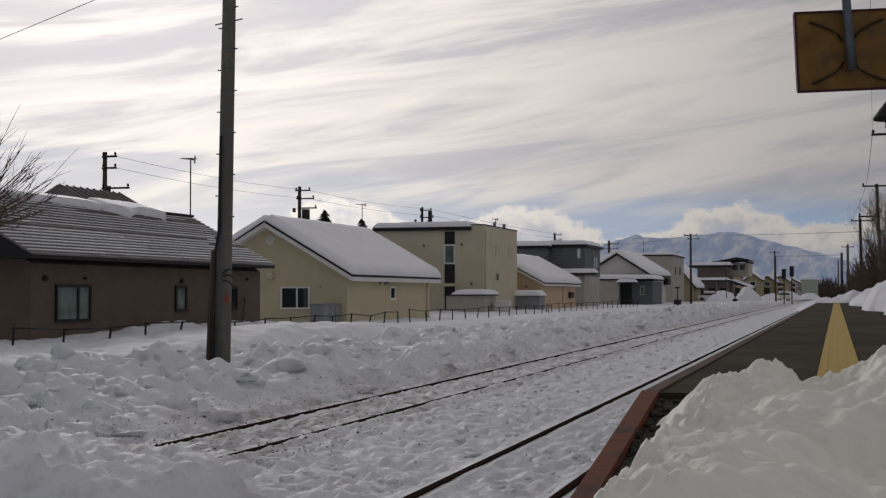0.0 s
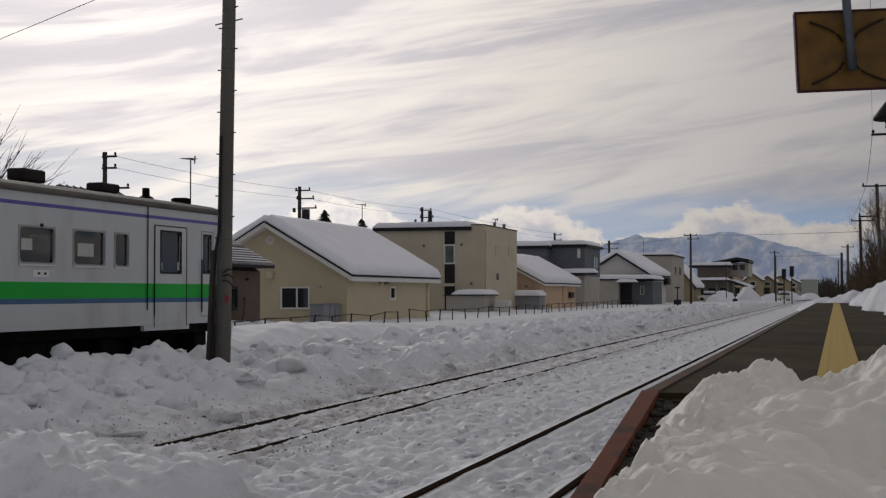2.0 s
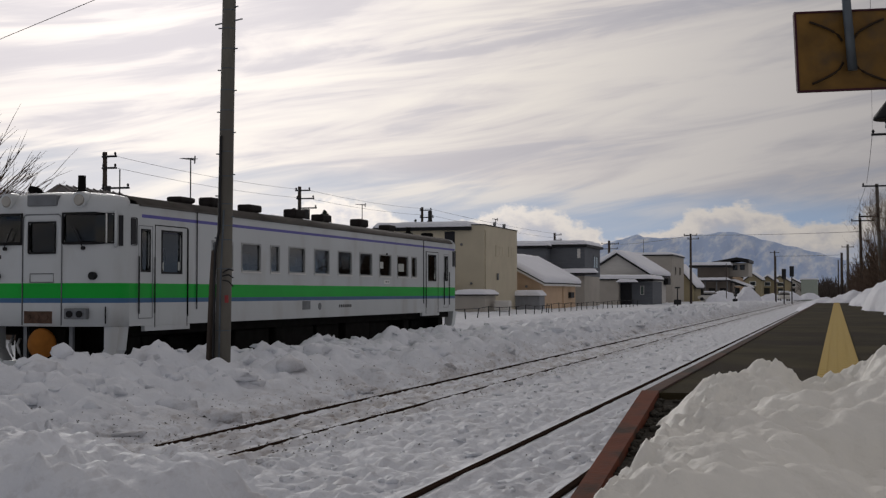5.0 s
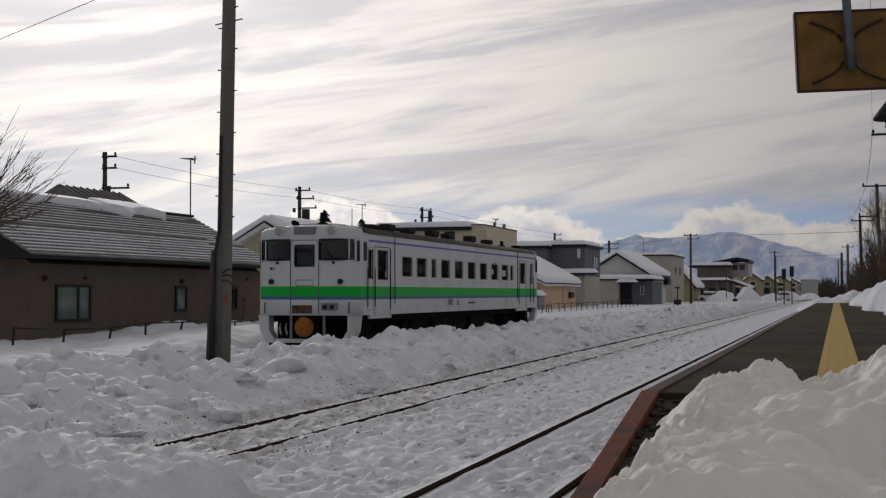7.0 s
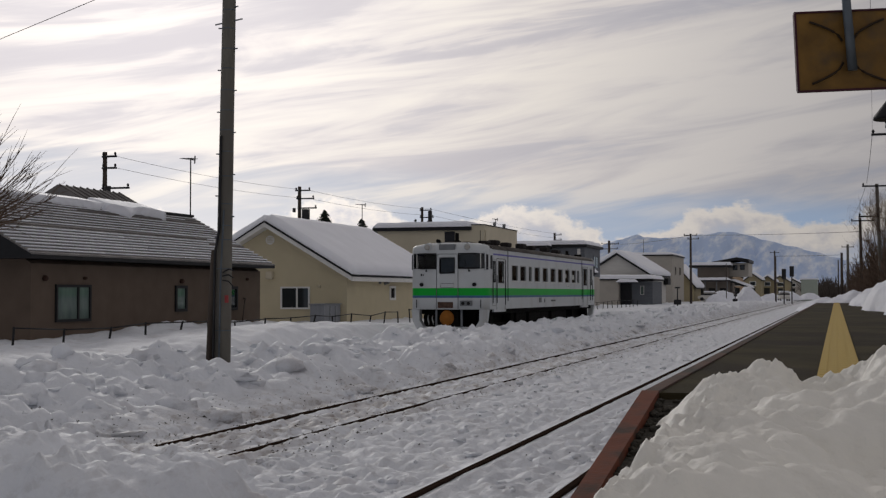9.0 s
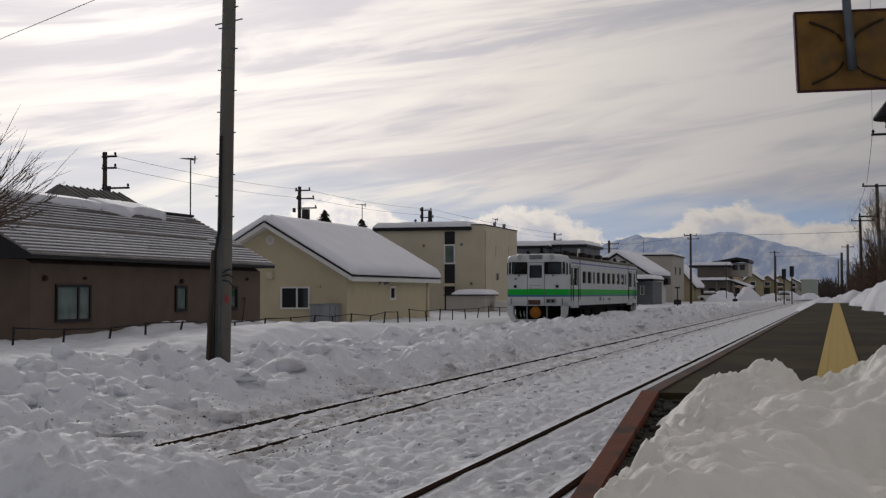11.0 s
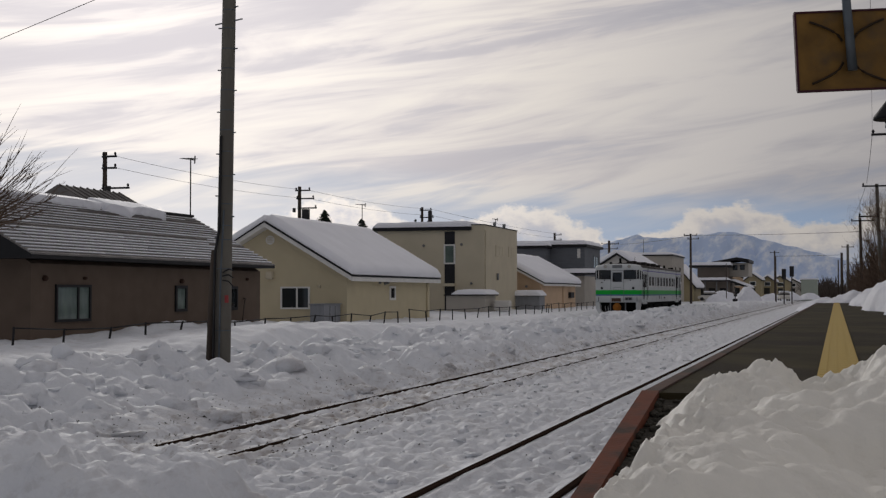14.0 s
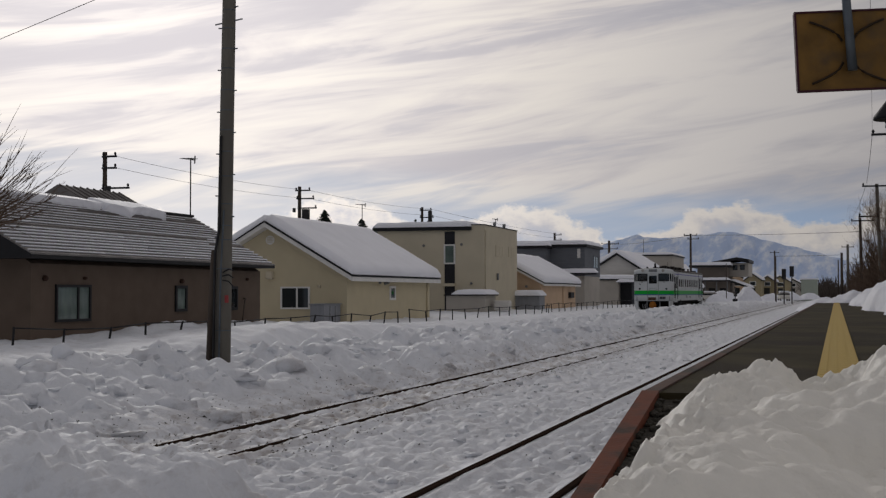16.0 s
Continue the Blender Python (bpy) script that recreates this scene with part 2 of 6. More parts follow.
# ---------------------------------------------------------------- ground
GAUGE = 1.132                       # between the middles of the rail heads
X_A, X_B = -7.06, -7.06 + GAUGE     # second track
X_C, X_D = -3.326, -3.326 + GAUGE   # platform track
PHI = radians(0.438)                # the far track runs in towards the others
X_T, T_RAIL = -13.39, -0.13         # its middle line abreast of y = 30


def far_track_x(y):
    return X_T + math.tan(PHI) * (min(y, 420) - 30)


def step(a, b, x):
    t = max(0.0, min(1.0, (x - a) / (b - a)))
    return t * t * (3 - 2 * t)


def lumps(x, y, size, seed):
    """Rounded clods of about the given size, 0 in the clefts and 1 on the crowns."""
    d = noise.voronoi((x / size, y / size, seed))[0][0]
    return max(0.0, 1 - (d / 0.85) ** 2)


def rail_side(q, y):
    """Height of the snow on the near side of a rail head."""
    n = fbm(q * 3, y, 5.0, 0.9, 3)
    if q == X_A:
        return -0.022 - 0.04 * n
    if q == X_B:
        return -0.006 + 0.075 * n
    return -0.018 - 0.03 * n


def ground_z(x, y):
    tx = far_track_x(y)
    foot, crest_x = X_A - 0.45, tx + 3.2
    q = min((X_A, X_B, X_C, X_D), key=lambda v: abs(x - v))
    fine = fbm(x, y, 7.0, 7.0, 2)
    z = -0.055
    if x >= foot - 0.1:
        # trodden snow between the rails
        away = step(0.10, 0.35, abs(x - q))
        z += (0.05 * fbm(x, y, 0.0, 0.8, 2) + 0.11 * fine + 0.085 * (lumps(x, y, 0.24, 3.0) - 0.5) + 0.05 * (lumps(x, y, 0.12, 9.0) - 0.5)) * away
        if abs(x - q) < 0.2:
            clod = 0.05 * lumps(x, y, 0.15, 29.0) * step(0.05, 0.12, abs(x - q))
            z = 0.004 - clod if x < q else rail_side(q, y) * (1 - step(0.08, 0.2, x - q)) - 0.06 * step(0.08, 0.2, x - q) + clod
    else:
        # ploughed bank between the second and the far track
        top = (0.62 + 0.22 * fbm(x * 0.6, y * 0.6, 3.0, 1.0, 3)) - 0.20 * (1 - step(13, 20, y)) - 0.27 * step(16, 24, y) + 0.14 * step(45, 85, y) - 0.4 * step(130, 230, y)
        rise = (foot - x) / max(0.5, foot - crest_x)
        up = step(0.0, 1.0, rise)
        steep = step(16.0, 22.0, y)
        big, mid, small = lumps(x, y, 0.85, 11.0), lumps(x, y, 0.42, 17.0), lumps(x, y, 0.17, 23.0)
        rough = 0.24 * fbm(x, y, 11.0, 0.9, 3) + 0.36 * (big - 0.45) * (0.35 + 0.65 * max(up, steep)) + 0.23 * (mid - 0.45) + 0.10 * (small - 0.5) + 0.05 * fine
        shelf = 0.22 * min(1, (foot - x) / 0.6)
        bank = top * (shelf + (0.78 + 0.10 * steep) * (up + 0.14 * steep * math.sin(math.pi * min(1.0, up)))) + rough * min(1.0, (foot - x) / (1.1 - 0.5 * steep))
        bank -= 0.24 * math.exp(-((x + 9.5) ** 2 + (y - 19.0) ** 2) / 0.5)
        inner = step(tx + 1.6, tx + 2.3, x)
        beyond = 1 - step(tx - 3.2, tx - 1.7, x)
        trough = T_RAIL - 0.05 + 0.05 * fine + 0.05 * mid
        rim = step(29.0, 38.0, y)
        yard = 0.22 + 0.17 * rim - 0.30 * step(40, 54, y) + 0.16 * fbm(x, y, 0.0, 0.8, 3) + 0.08 * fine + 0.14 * (big - 0.4) + 0.22 * rim * math.exp(-((x - tx + 4.2) / 1.4) ** 2)
        # snow shovelled against the fence and the houses
        yard += (0.20 * big + 0.12 * mid) * math.exp(-((x + 21.2) / 0.7) ** 2) * step(33, 38, y) * (1 - step(46, 53, y))
        if x > tx:
            z = max(z, bank) * inner + trough * (1 - inner)
        else:
            z = yard * beyond + trough * (1 - beyond)
    # heap left of the platform track
    d = math.hypot((x + 6.1) / 1.75, (y - 8.7) / 1.0) + 0.34 * fbm(x, y, 2.0, 1.5, 3)
    if d < 1.3:
        z = max(z, -0.1) + max(0.0, 1 - max(0.0, d) / 1.3) ** 0.42 * 0.12 + (0.36 * lumps(x, y, 0.95, 41.0) + 0.035 * lumps(x, y, 0.24, 43.0) + 0.015 * lumps(x, y, 0.1, 47.0) + 0.06 * fbm(x, y, 5.0, 4.0, 4)) * step(1.3, 0.9, d)
    # the second track is buried short of the heap, all but a short length of its outer rail
    if -7.6 < x < -5.3:
        if x < -6.5:
            z += 0.07 * (1 - step(12.3, 12.75, y)) * step(11.95, 12.25, y) + 0.09 * (1 - step(11.3, 11.6, y))
        else:
            z += 0.09 * (1 - step(11.2, 11.7, y))
    if x > X_D + 0.8:
        z = min(z, -0.1)
    return z


def build_ground():
    xs = []
    x = -34.0
    while x < 3.0:
        xs.append(x)
        x += 0.6 if x < -23 else (0.2 if x < -14 else (0.11 if x < -12 else 0.058))
    for q in (X_A, X_B, X_C, X_D):
        xs += [q + d for d in (-0.12, -0.045, 0.038, 0.055, 0.075, 0.10, 0.14)]
    xs = sorted(set(round(v, 3) for v in xs))
    ys, y = [], 4.0
    while y < 320:
        ys.append(y)
        y += max(0.05, 0.0058 * y)
    far = [-2600, -900, -300, -120, -60, -42]
    xs = far + xs + [8, 20, 60, 200, 700, 2600]
    ys = [-400, -60, -10, 0] + ys + [340, 400, 520, 800, 1400, 2600, 4600]
    verts = []
    for y in ys:
        for x in xs:
            zz = ground_z(x, y) if (-42 <= x < 3 and 3 < y < 340) else (0.25 if x < 0 else -0.1)
            verts.append((x, y, zz))
    nx = len(xs)
    faces = [(j * nx + i, j * nx + i + 1, (j + 1) * nx + i + 1, (j + 1) * nx + i) for j in range(len(ys) - 1) for i in range(nx - 1)]
    me = bpy.data.meshes.new("ground")
    me.from_pydata(verts, [], faces)
    me.shade_smooth()
    me.materials.append(M["track_snow"])
    tagged(new("ground", me), "lumpy snow-covered ground with a ploughed bank beside the tracks", "snow", kind="structure")


build_ground()


def rail_line(name, x, y0, y1, dx=0.0, z=0.0, label=""):
    prof = [(-0.032, 0), (0.032, 0), (0.032, -0.03), (0.008, -0.045), (0.008, -0.12), (0.06, -0.135), (0.06, -0.15), (-0.06, -0.15), (-0.06, -0.135), (-0.008, -0.12), (-0.008, -0.045), (-0.032, -0.03)]
    bm = bmesh.new()
    rings = []
    for y in (y0, y1):
        rings.append([bm.verts.new((x + u + dx * (y - y0), y, z + v)) for u, v in prof])
    for k in range(len(prof)):
        bm.faces.new((rings[0][k], rings[1][k], rings[1][(k + 1) % len(prof)], rings[0][(k + 1) % len(prof)]))
    bm.faces.new(rings[0])
    bm.faces.new(rings[1][::-1])
    bmesh.ops.recalc_face_normals(bm, faces=bm.faces[:])
    return tagged(mesh_ob(name, bm, M["rail"]), label or "dark rusty steel rail bedded in snow", "rail", "rails", "structure")


for q in (X_A, X_B, X_C, X_D):
    rail_line("rail", q, 4.0, 420.0, z=0.008)
for s in (-1, 1):
    rail_line("rail", far_track_x(-10) + s * GAUGE / 2, -10.0, 420.0, math.tan(PHI), T_RAIL)


def build_dirt():
    """Crumbs of ballast and soot thrown on the snow beside the second track."""
    rng = random.Random(17)
    bm = bmesh.new()
    for k in range(3600):
        y = 12.8 + 60 * rng.random() ** 1.5
        x = rng.choice((X_A - 0.35 - abs(rng.gauss(0, 0.6)), X_A - 0.2 + rng.uniform(-0.2, 1.5), X_B + rng.uniform(-0.1, 0.7)))
        if rng.random() < 0.12:
            x = rng.uniform(-9.8, -2.0)
        r = rng.uniform(0.005, 0.017) * (1.6 if rng.random() < 0.06 else 1.0)
        z = ground_z(x, y) + 0.3 * r
        vs = [bm.verts.new((x + dx * r * rng.uniform(0.6, 1.3), y + dy * r * rng.uniform(0.6, 1.6), z + dz * r)) for dx, dy, dz in ((1, 0, 0), (-0.6, 0.9, 0), (-0.6, -0.9, 0), (0, 0, 0.9))]
        for q in ((0, 1, 3), (1, 2, 3), (2, 0, 3), (2, 1, 0)):
            bm.faces.new([vs[i] for i in q])
    tagged(mesh_ob("ballast_crumbs", bm, M["gravel"]), "dark ballast crumbs scattered on the trackside snow", "gravel", kind="stuff")


build_dirt()


def build_clods():
    """Loose broken lumps of snow thrown up on the ploughed bank and between the rails."""
    rng = random.Random(23)
    bm = bmesh.new()
    bmesh.ops.create_icosphere(bm, subdivisions=2, radius=1.0)
    ball = [v.co.copy() for v in bm.verts]
    tris = [tuple(v.index for v in f.verts) for f in bm.faces]
    bm.free()
    verts, faces = [], []

    def clod(x, y, r):
        k = len(verts)
        sx, sy, sz = r * rng.uniform(0.9, 1.9), r * rng.uniform(0.9, 1.8), r * rng.uniform(0.65, 1.0)
        c, sn = math.cos(rng.uniform(0, 6.3)), math.sin(rng.uniform(0, 6.3))
        seed, z = rng.uniform(0, 90), ground_z(x, y) + r * rng.uniform(-0.62, -0.18)
        for p in ball:
            g = 1 + 0.85 * noise.noise((p.x * 1.2 + seed, p.y * 1.2, p.z * 1.2)) + 0.3 * noise.noise((p.x * 3.3, p.y * 3.3 + seed, p.z * 3.3))
            u, v = p.x * sx * g, p.y * sy * g
            verts.append((x + u * c - v * sn, y + u * sn + v * c, z + p.z * sz * g))
        faces.extend((k + a, k + b, k + d) for a, b, d in tris)
    for _ in range(1250):
        y = 11.5 + 95 * rng.random() ** 1.9
        foot, crest = X_A - 0.55, far_track_x(y) + 2.6
        x = foot + (crest - foot) * rng.random() ** 0.75
        clod(x, y, rng.uniform(0.03, 0.10) + (rng.uniform(0.03, 0.12) if rng.random() < 0.25 else 0.0))
    for _ in range(700):
        y = 10.5 + 42 * rng.random() ** 1.6
        x = rng.uniform(X_B + 0.2, X_C - 0.2) if rng.random() < 0.75 else rng.uniform(X_C + 0.2, X_D - 0.1)
        clod(x, y, rng.uniform(0.015, 0.05))
    me = bpy.data.meshes.new("snow_clods")
    me.from_pydata(verts, [], faces)
    me.shade_smooth()
    me.materials.append(M["track_snow"])
    tagged(new("snow_clods", me), "broken lumps of snow on the ploughed bank", "snow", kind="stuff")


build_clods()


# ---------------------------------------------------------------- platform
P_X, P_Z, P_Y0, P_Y1 = -1.378, 0.918, 9.7, 99.5
TACTILE_X = (-0.17, 0.22)


def ramp_z(y):
    return P_Z if y >= P_Y0 else P_Z - (P_Y0 - y) * 0.14


def build_platform():
    root = tagged(empty("platform"), "asphalt station platform with rust-red edge and ramped end", "platform", kind="structure")
    bm = prism(bmesh.new(), [(P_X + 0.128, -0.4), (9.0, -0.4), (9.0, P_Z), (P_X + 0.128, P_Z)], "y", P_Y0, P_Y1)
    part("slab", bm, M["asphalt"], root)
    bm = prism(bmesh.new(), [(P_Y0, -0.4), (P_Y0, P_Z - 0.05), (2.0, ramp_z(2.0) - 0.05), (2.0, -0.8)], "x", P_X + 0.128, 9.0)
    part("ramp", bm, M["gravel"], root)
    # edge beam in lengths
    y = P_Y0
    while y < P_Y1 - 0.1:
        y2 = min(y + 5.96, P_Y1)
        bm = prism(bmesh.new(), [(P_X, P_Z - 0.30), (P_X + 0.125, P_Z - 0.30), (P_X + 0.125, P_Z + 0.015), (P_X + 0.02, P_Z + 0.015), (P_X, P_Z - 0.005)], "y", y, y2 - 0.012)
        part("edge_beam", bm, M["edge_brown"], root, "worn red-brown edge beam")
        y = y2
    bm = prism(bmesh.new(), [(P_Y0 - 0.006, P_Z - 0.42), (P_Y0 - 0.006, P_Z + 0.015), (2.0, ramp_z(2.0) + 0.015), (2.0, ramp_z(2.0) - 0.42)], "x", P_X, P_X + 0.125)
    part("ramp_beam", bm, M["edge_red"], root, "rust-red sloping edge beam")
    part("retaining_wall", bx(P_X + 0.06, P_X + 0.12, 2.0, P_Y1, -0.5, 0.0), M["concrete"], root)
    # loose stones along the ramp edge
    rng = random.Random(5)
    bm = bmesh.new()
    for _ in range(420):
        yy = rng.uniform(4.6, 9.65)
        xx = P_X + 0.135 + rng.random() ** 1.4 * 0.45
        r = rng.uniform(0.012, 0.038)
        res = bmesh.ops.create_icosphere(bm, subdivisions=1, radius=r)
        for v in res["verts"]:
            v.co *= 1 + rng.uniform(-0.25, 0.25)
            v.co.z *= 0.7
            v.co += Vector((xx, yy, ramp_z(yy) - 0.05 + r * 0.3))
    tagged(mesh_ob("gravel", bm, M["gravel"]), "dark wet gravel along the ramp edge", "gravel", kind="stuff")
    return root


platform = build_platform()


def build_tactile():
    """Guide-bar paving blocks in one row along the platform."""
    x0, x1 = TACTILE_X
    w = x1 - x0
    bm = bmesh.new()
    box(bm, x0 + 0.003, x1 - 0.003, 0.003, w - 0.003, 0.0, 0.012)
    for k in range(4):
        c = x0 + w * (k + 0.5) / 4
        box(bm, c - 0.028, c + 0.028, 0.02, w - 0.02, 0.012, 0.019)
    me = bpy.data.meshes.new("tactile_block")
    bm.to_mesh(me)
    bm.free()
    me.materials.append(M["tactile"])
    strip = tagged(empty("tactile_strip", 0, 0, P_Z + 0.004), "worn yellow tactile paving strip along the platform", "tactile paving", kind="structure")
    y = 9.9
    while y < P_Y1 - 1.0:
        ob = new("tactile_block", me)
        ob.parent = strip
        ob.location = (0, y, 0)
        y += w
    return strip


build_tactile()


def heap(name, label, x0, x1, y0, y1, height, sx, sy, snow="snow"):
    """A snow heap as a lumpy height field over a rectangle; height(x, y) gives the top, base the support below."""
    nx, ny = int((x1 - x0) / sx) + 1, int((y1 - y0) / sy) + 1
    verts, faces = [], []
    hs = [[height(x0 + i * sx, y0 + j * sy) for i in range(nx)] for j in range(ny)]
    for j in range(ny):
        for i in range(nx):
            verts.append((x0 + i * sx, y0 + j * sy, hs[j][i]))
    for j in range(ny - 1):
        for i in range(nx - 1):
            a = j * nx + i
            faces.append((a, a + 1, a + nx + 1, a + nx))
    me = bpy.data.meshes.new(name)
    me.from_pydata(verts, [], faces)
    me.shade_smooth()
    me.materials.append(M[snow])
    return tagged(new(name, me), label, "snow heap", "snow heaps", "stuff")


def near_heap(x, y):
    base = max(-0.16, ramp_z(y) - 0.12)
    n1, n2, n3 = fbm(x, y, 1.0, 0.9, 3), fbm(x, y, 21.0, 2.6, 3), fbm(x, y, 9.0, 10.0, 3)
    top = 0.955 + 0.06 * step(5.5, 9.0, y) + 0.10 * step(-0.75, 0.6, x) + 0.13 * n1 + 0.09 * n2
    top += 0.12 * (lumps(x, y, 0.65, 5.0) - 0.5) + 0.065 * (lumps(x, y, 0.26, 13.0) - 0.5) + 0.045 * (lumps(x, y, 0.12, 19.0) - 0.5)
    top -= 0.26 * step(-0.40, 0.45, x) * (1 - step(5.6, 7.8, y))
    top += 0.15 * math.exp(-((x + 0.45) / 0.25) ** 2 - ((y - 8.7) / 0.7) ** 2) + 0.14 * math.exp(-((x - 0.35) / 0.25) ** 2 - ((y - 8.9) / 0.8) ** 2)
    top -= 0.11 * math.exp(-((x + 0.08) / 0.28) ** 2 - ((y - 8.8) / 0.9) ** 2)
    n4 = fbm(x, y, 15.0, 24.0, 2)
    rim = 1 - step(-0.75, -0.25, x) * (1 - step(8.2, 8.9, y))
    top += (0.10 * n3 + 0.055 * n4) * rim + 0.006 * n4
    e1 = step(-1.22 + 0.22 * (1 - step(6.0, 8.3, y)) + 0.10 * n2 + 0.12 * n3 + 0.06 * n4, -0.74 + 0.12 * n1, x)
    e2 = 1 - step(9.05 + 0.25 * n1 + 0.15 * n3, 9.5 + 0.2 * n2, y)
    e = e1 ** 0.6 * e2 ** 0.6 * step(2.2, 3.2, y) * (1 - step(2.2, 3.0, x))
    return base + (top - base) * e


heap("snow_heap", "large rough heap of shovelled snow on the platform ramp", -1.2, 3.0, 2.2, 10.3, near_heap, 0.02, 0.026, "heap_snow")


def round_heap(cx, cy, rx, ry, h, z0, seed):
    def f(x, y):
        d = math.hypot((x - cx) / rx, (y - cy) / ry) + 0.40 * fbm(x, y, seed, 0.6, 4)
        return z0 - 0.05 + h * max(0.0, 1 - d ** 1.6) ** 0.75 * (1 + 0.3 * fbm(x, y, seed + 3, 1.0, 4)) if d > 0 else z0 + h
    heap("snow_heap", "ploughed mound of snow at the back of the platform", cx - rx * 1.2, cx + rx * 1.2, cy - ry * 1.2, cy + ry * 1.2, f, rx / 22, ry / 22)


round_heap(2.35, 58.0, 1.25, 5.5, 1.45, P_Z, 2.0)
round_heap(2.55, 46.0, 1.0, 4.0, 0.85, P_Z, 5.0)
round_heap(2.4, 80.0, 1.5, 9.0, 1.15, P_Z, 8.0)
round_heap(1.4, 112.0, 3.0, 7.0, 1.75, 0.0, 9.0)
round_heap(-1.0, 128.0, 2.6, 9.0, 1.2, 0.0, 12.0)
round_heap(3.9, 66.0, 1.6, 9.0, 1.2, P_Z, 14.0)
for k, (hx, hy, hr, hh) in enumerate(((-14.5, 230, 2.2, 2.4), (-19.5, 240, 3.0, 1.8), (-11.5, 250, 2.5, 1.3), (-9.0, 275, 2.5, 1.6), (-5.5, 290, 2.5, 1.4), (-17.5, 205, 1.8, 1.2))):
    round_heap(hx, hy, hr, hr * 1.8, hh, 0.3, 20.0 + k)


# ---------------------------------------------------------------- houses
M["brown_wall"] = mat("brown_siding", (0.124, 0.092, 0.070), 0.85, var=0.10, scale=1.5, bump=0.004, bscale=25)
M["cream_wall"] = mat("cream_siding", (0.56, 0.49, 0.335), 0.85, var=0.05, scale=0.8, bump=0.004, bscale=20)
M["beige_wall"] = mat("beige_render", (0.57, 0.51, 0.385), 0.85, var=0.06, scale=0.6, bump=0.003, bscale=20)
M["peach_wall"] = mat("peach_siding", (0.60, 0.44, 0.30), 0.85, var=0.06, scale=0.8)
M["slate_wall"] = mat("slate_grey_siding", (0.135, 0.145, 0.162), 0.7, var=0.10, scale=0.7, stretch=(1, 1, 6))
M["pale_wall"] = mat("pale_grey_siding", (0.64, 0.62, 0.58), 0.85, var=0.06, scale=0.7, stretch=(1, 1, 5))
M["taupe_wall"] = mat("taupe_wall", (0.42, 0.39, 0.345), 0.85, var=0.08, scale=0.6)
M["umber_wall"] = mat("umber_wall", (0.20, 0.17, 0.145), 0.85, var=0.12, scale=0.6)
M["ochre_wall"] = mat("ochre_wall", (0.34, 0.29, 0.18), 0.85, var=0.08)
M["grey_shed"] = mat("grey_shed_metal", (0.26, 0.27, 0.29), 0.6, 0.2, var=0.08, scale=0.8, stretch=(6, 6, 1))
M["roof_metal"] = mat("grey_roof_metal", (0.19, 0.178, 0.17), 0.7, 0.0, var=0.2, scale=1.2, bump=0.002, bscale=30, obrand=0.15)
M["dark_panel"] = mat("dark_window_panel", (0.022, 0.022, 0.026), 0.5, var=0.2)
M["fascia_dark"] = mat("dark_fascia", (0.018, 0.018, 0.02), 0.6, var=0.15)
M["curtain_green"] = mat("pale_curtain", (0.36, 0.42, 0.39), 0.8, var=0.08, stretch=(8, 8, 1))


def window(parent, face, at, u0, u1, z0, z1, frame_mat, split=None, depth=0.07, bar=0.06, pane_mat=None, name="window"):
    """A window on a wall: face 'S' looks towards -y at y = at, 'E' towards +x at x = at; u runs along the wall."""
    out = -1 if face == "S" else 1

    def slab(u_a, u_b, za, zb, d0, d1):
        a, b = sorted((at + out * d0, at + out * d1))
        return (u_a, u_b, a, b, za, zb) if face == "S" else (a, b, u_a, u_b, za, zb)
    bm = bmesh.new()
    for q in ((u0, u1, z1 - bar, z1), (u0, u1, z0, z0 + bar), (u0, u0 + bar, z0 + bar, z1 - bar), (u1 - bar, u1, z0 + bar, z1 - bar)):
        box(bm, *slab(*q, -0.02, depth))
    cuts = [u0 + bar] + ([split - bar / 2, split + bar / 2] if split else []) + [u1 - bar]
    if split:
        box(bm, *slab(split - bar / 2, split + bar / 2, z0 + bar, z1 - bar, -0.02, depth - 0.01))
    w = part(name, bm, frame_mat, parent)
    for a, b in zip(cuts[::2], cuts[1::2]):
        bm = bmesh.new()
        box(bm, *slab(a, b, z0 + bar, z1 - bar, 0.004, 0.022))
        part("pane", bm, pane_mat or M["glass"], w)
    return w


def knob(parent, face, at, u, z, r=0.10, d=0.12, m="grey_metal", name="vent_hood"):
    bm = bmesh.new()
    if face == "S":
        tube(bm, [(u, at + 0.01, z), (u, at - d * 0.7, z), (u, at - d, z)], [r, r, r * 0.6], 12)
    else:
        tube(bm, [(at - 0.01, u, z), (at + d * 0.7, u, z), (at + d, u, z)], [r, r, r * 0.6], 12)
    return part(name, bm, M[m], parent)


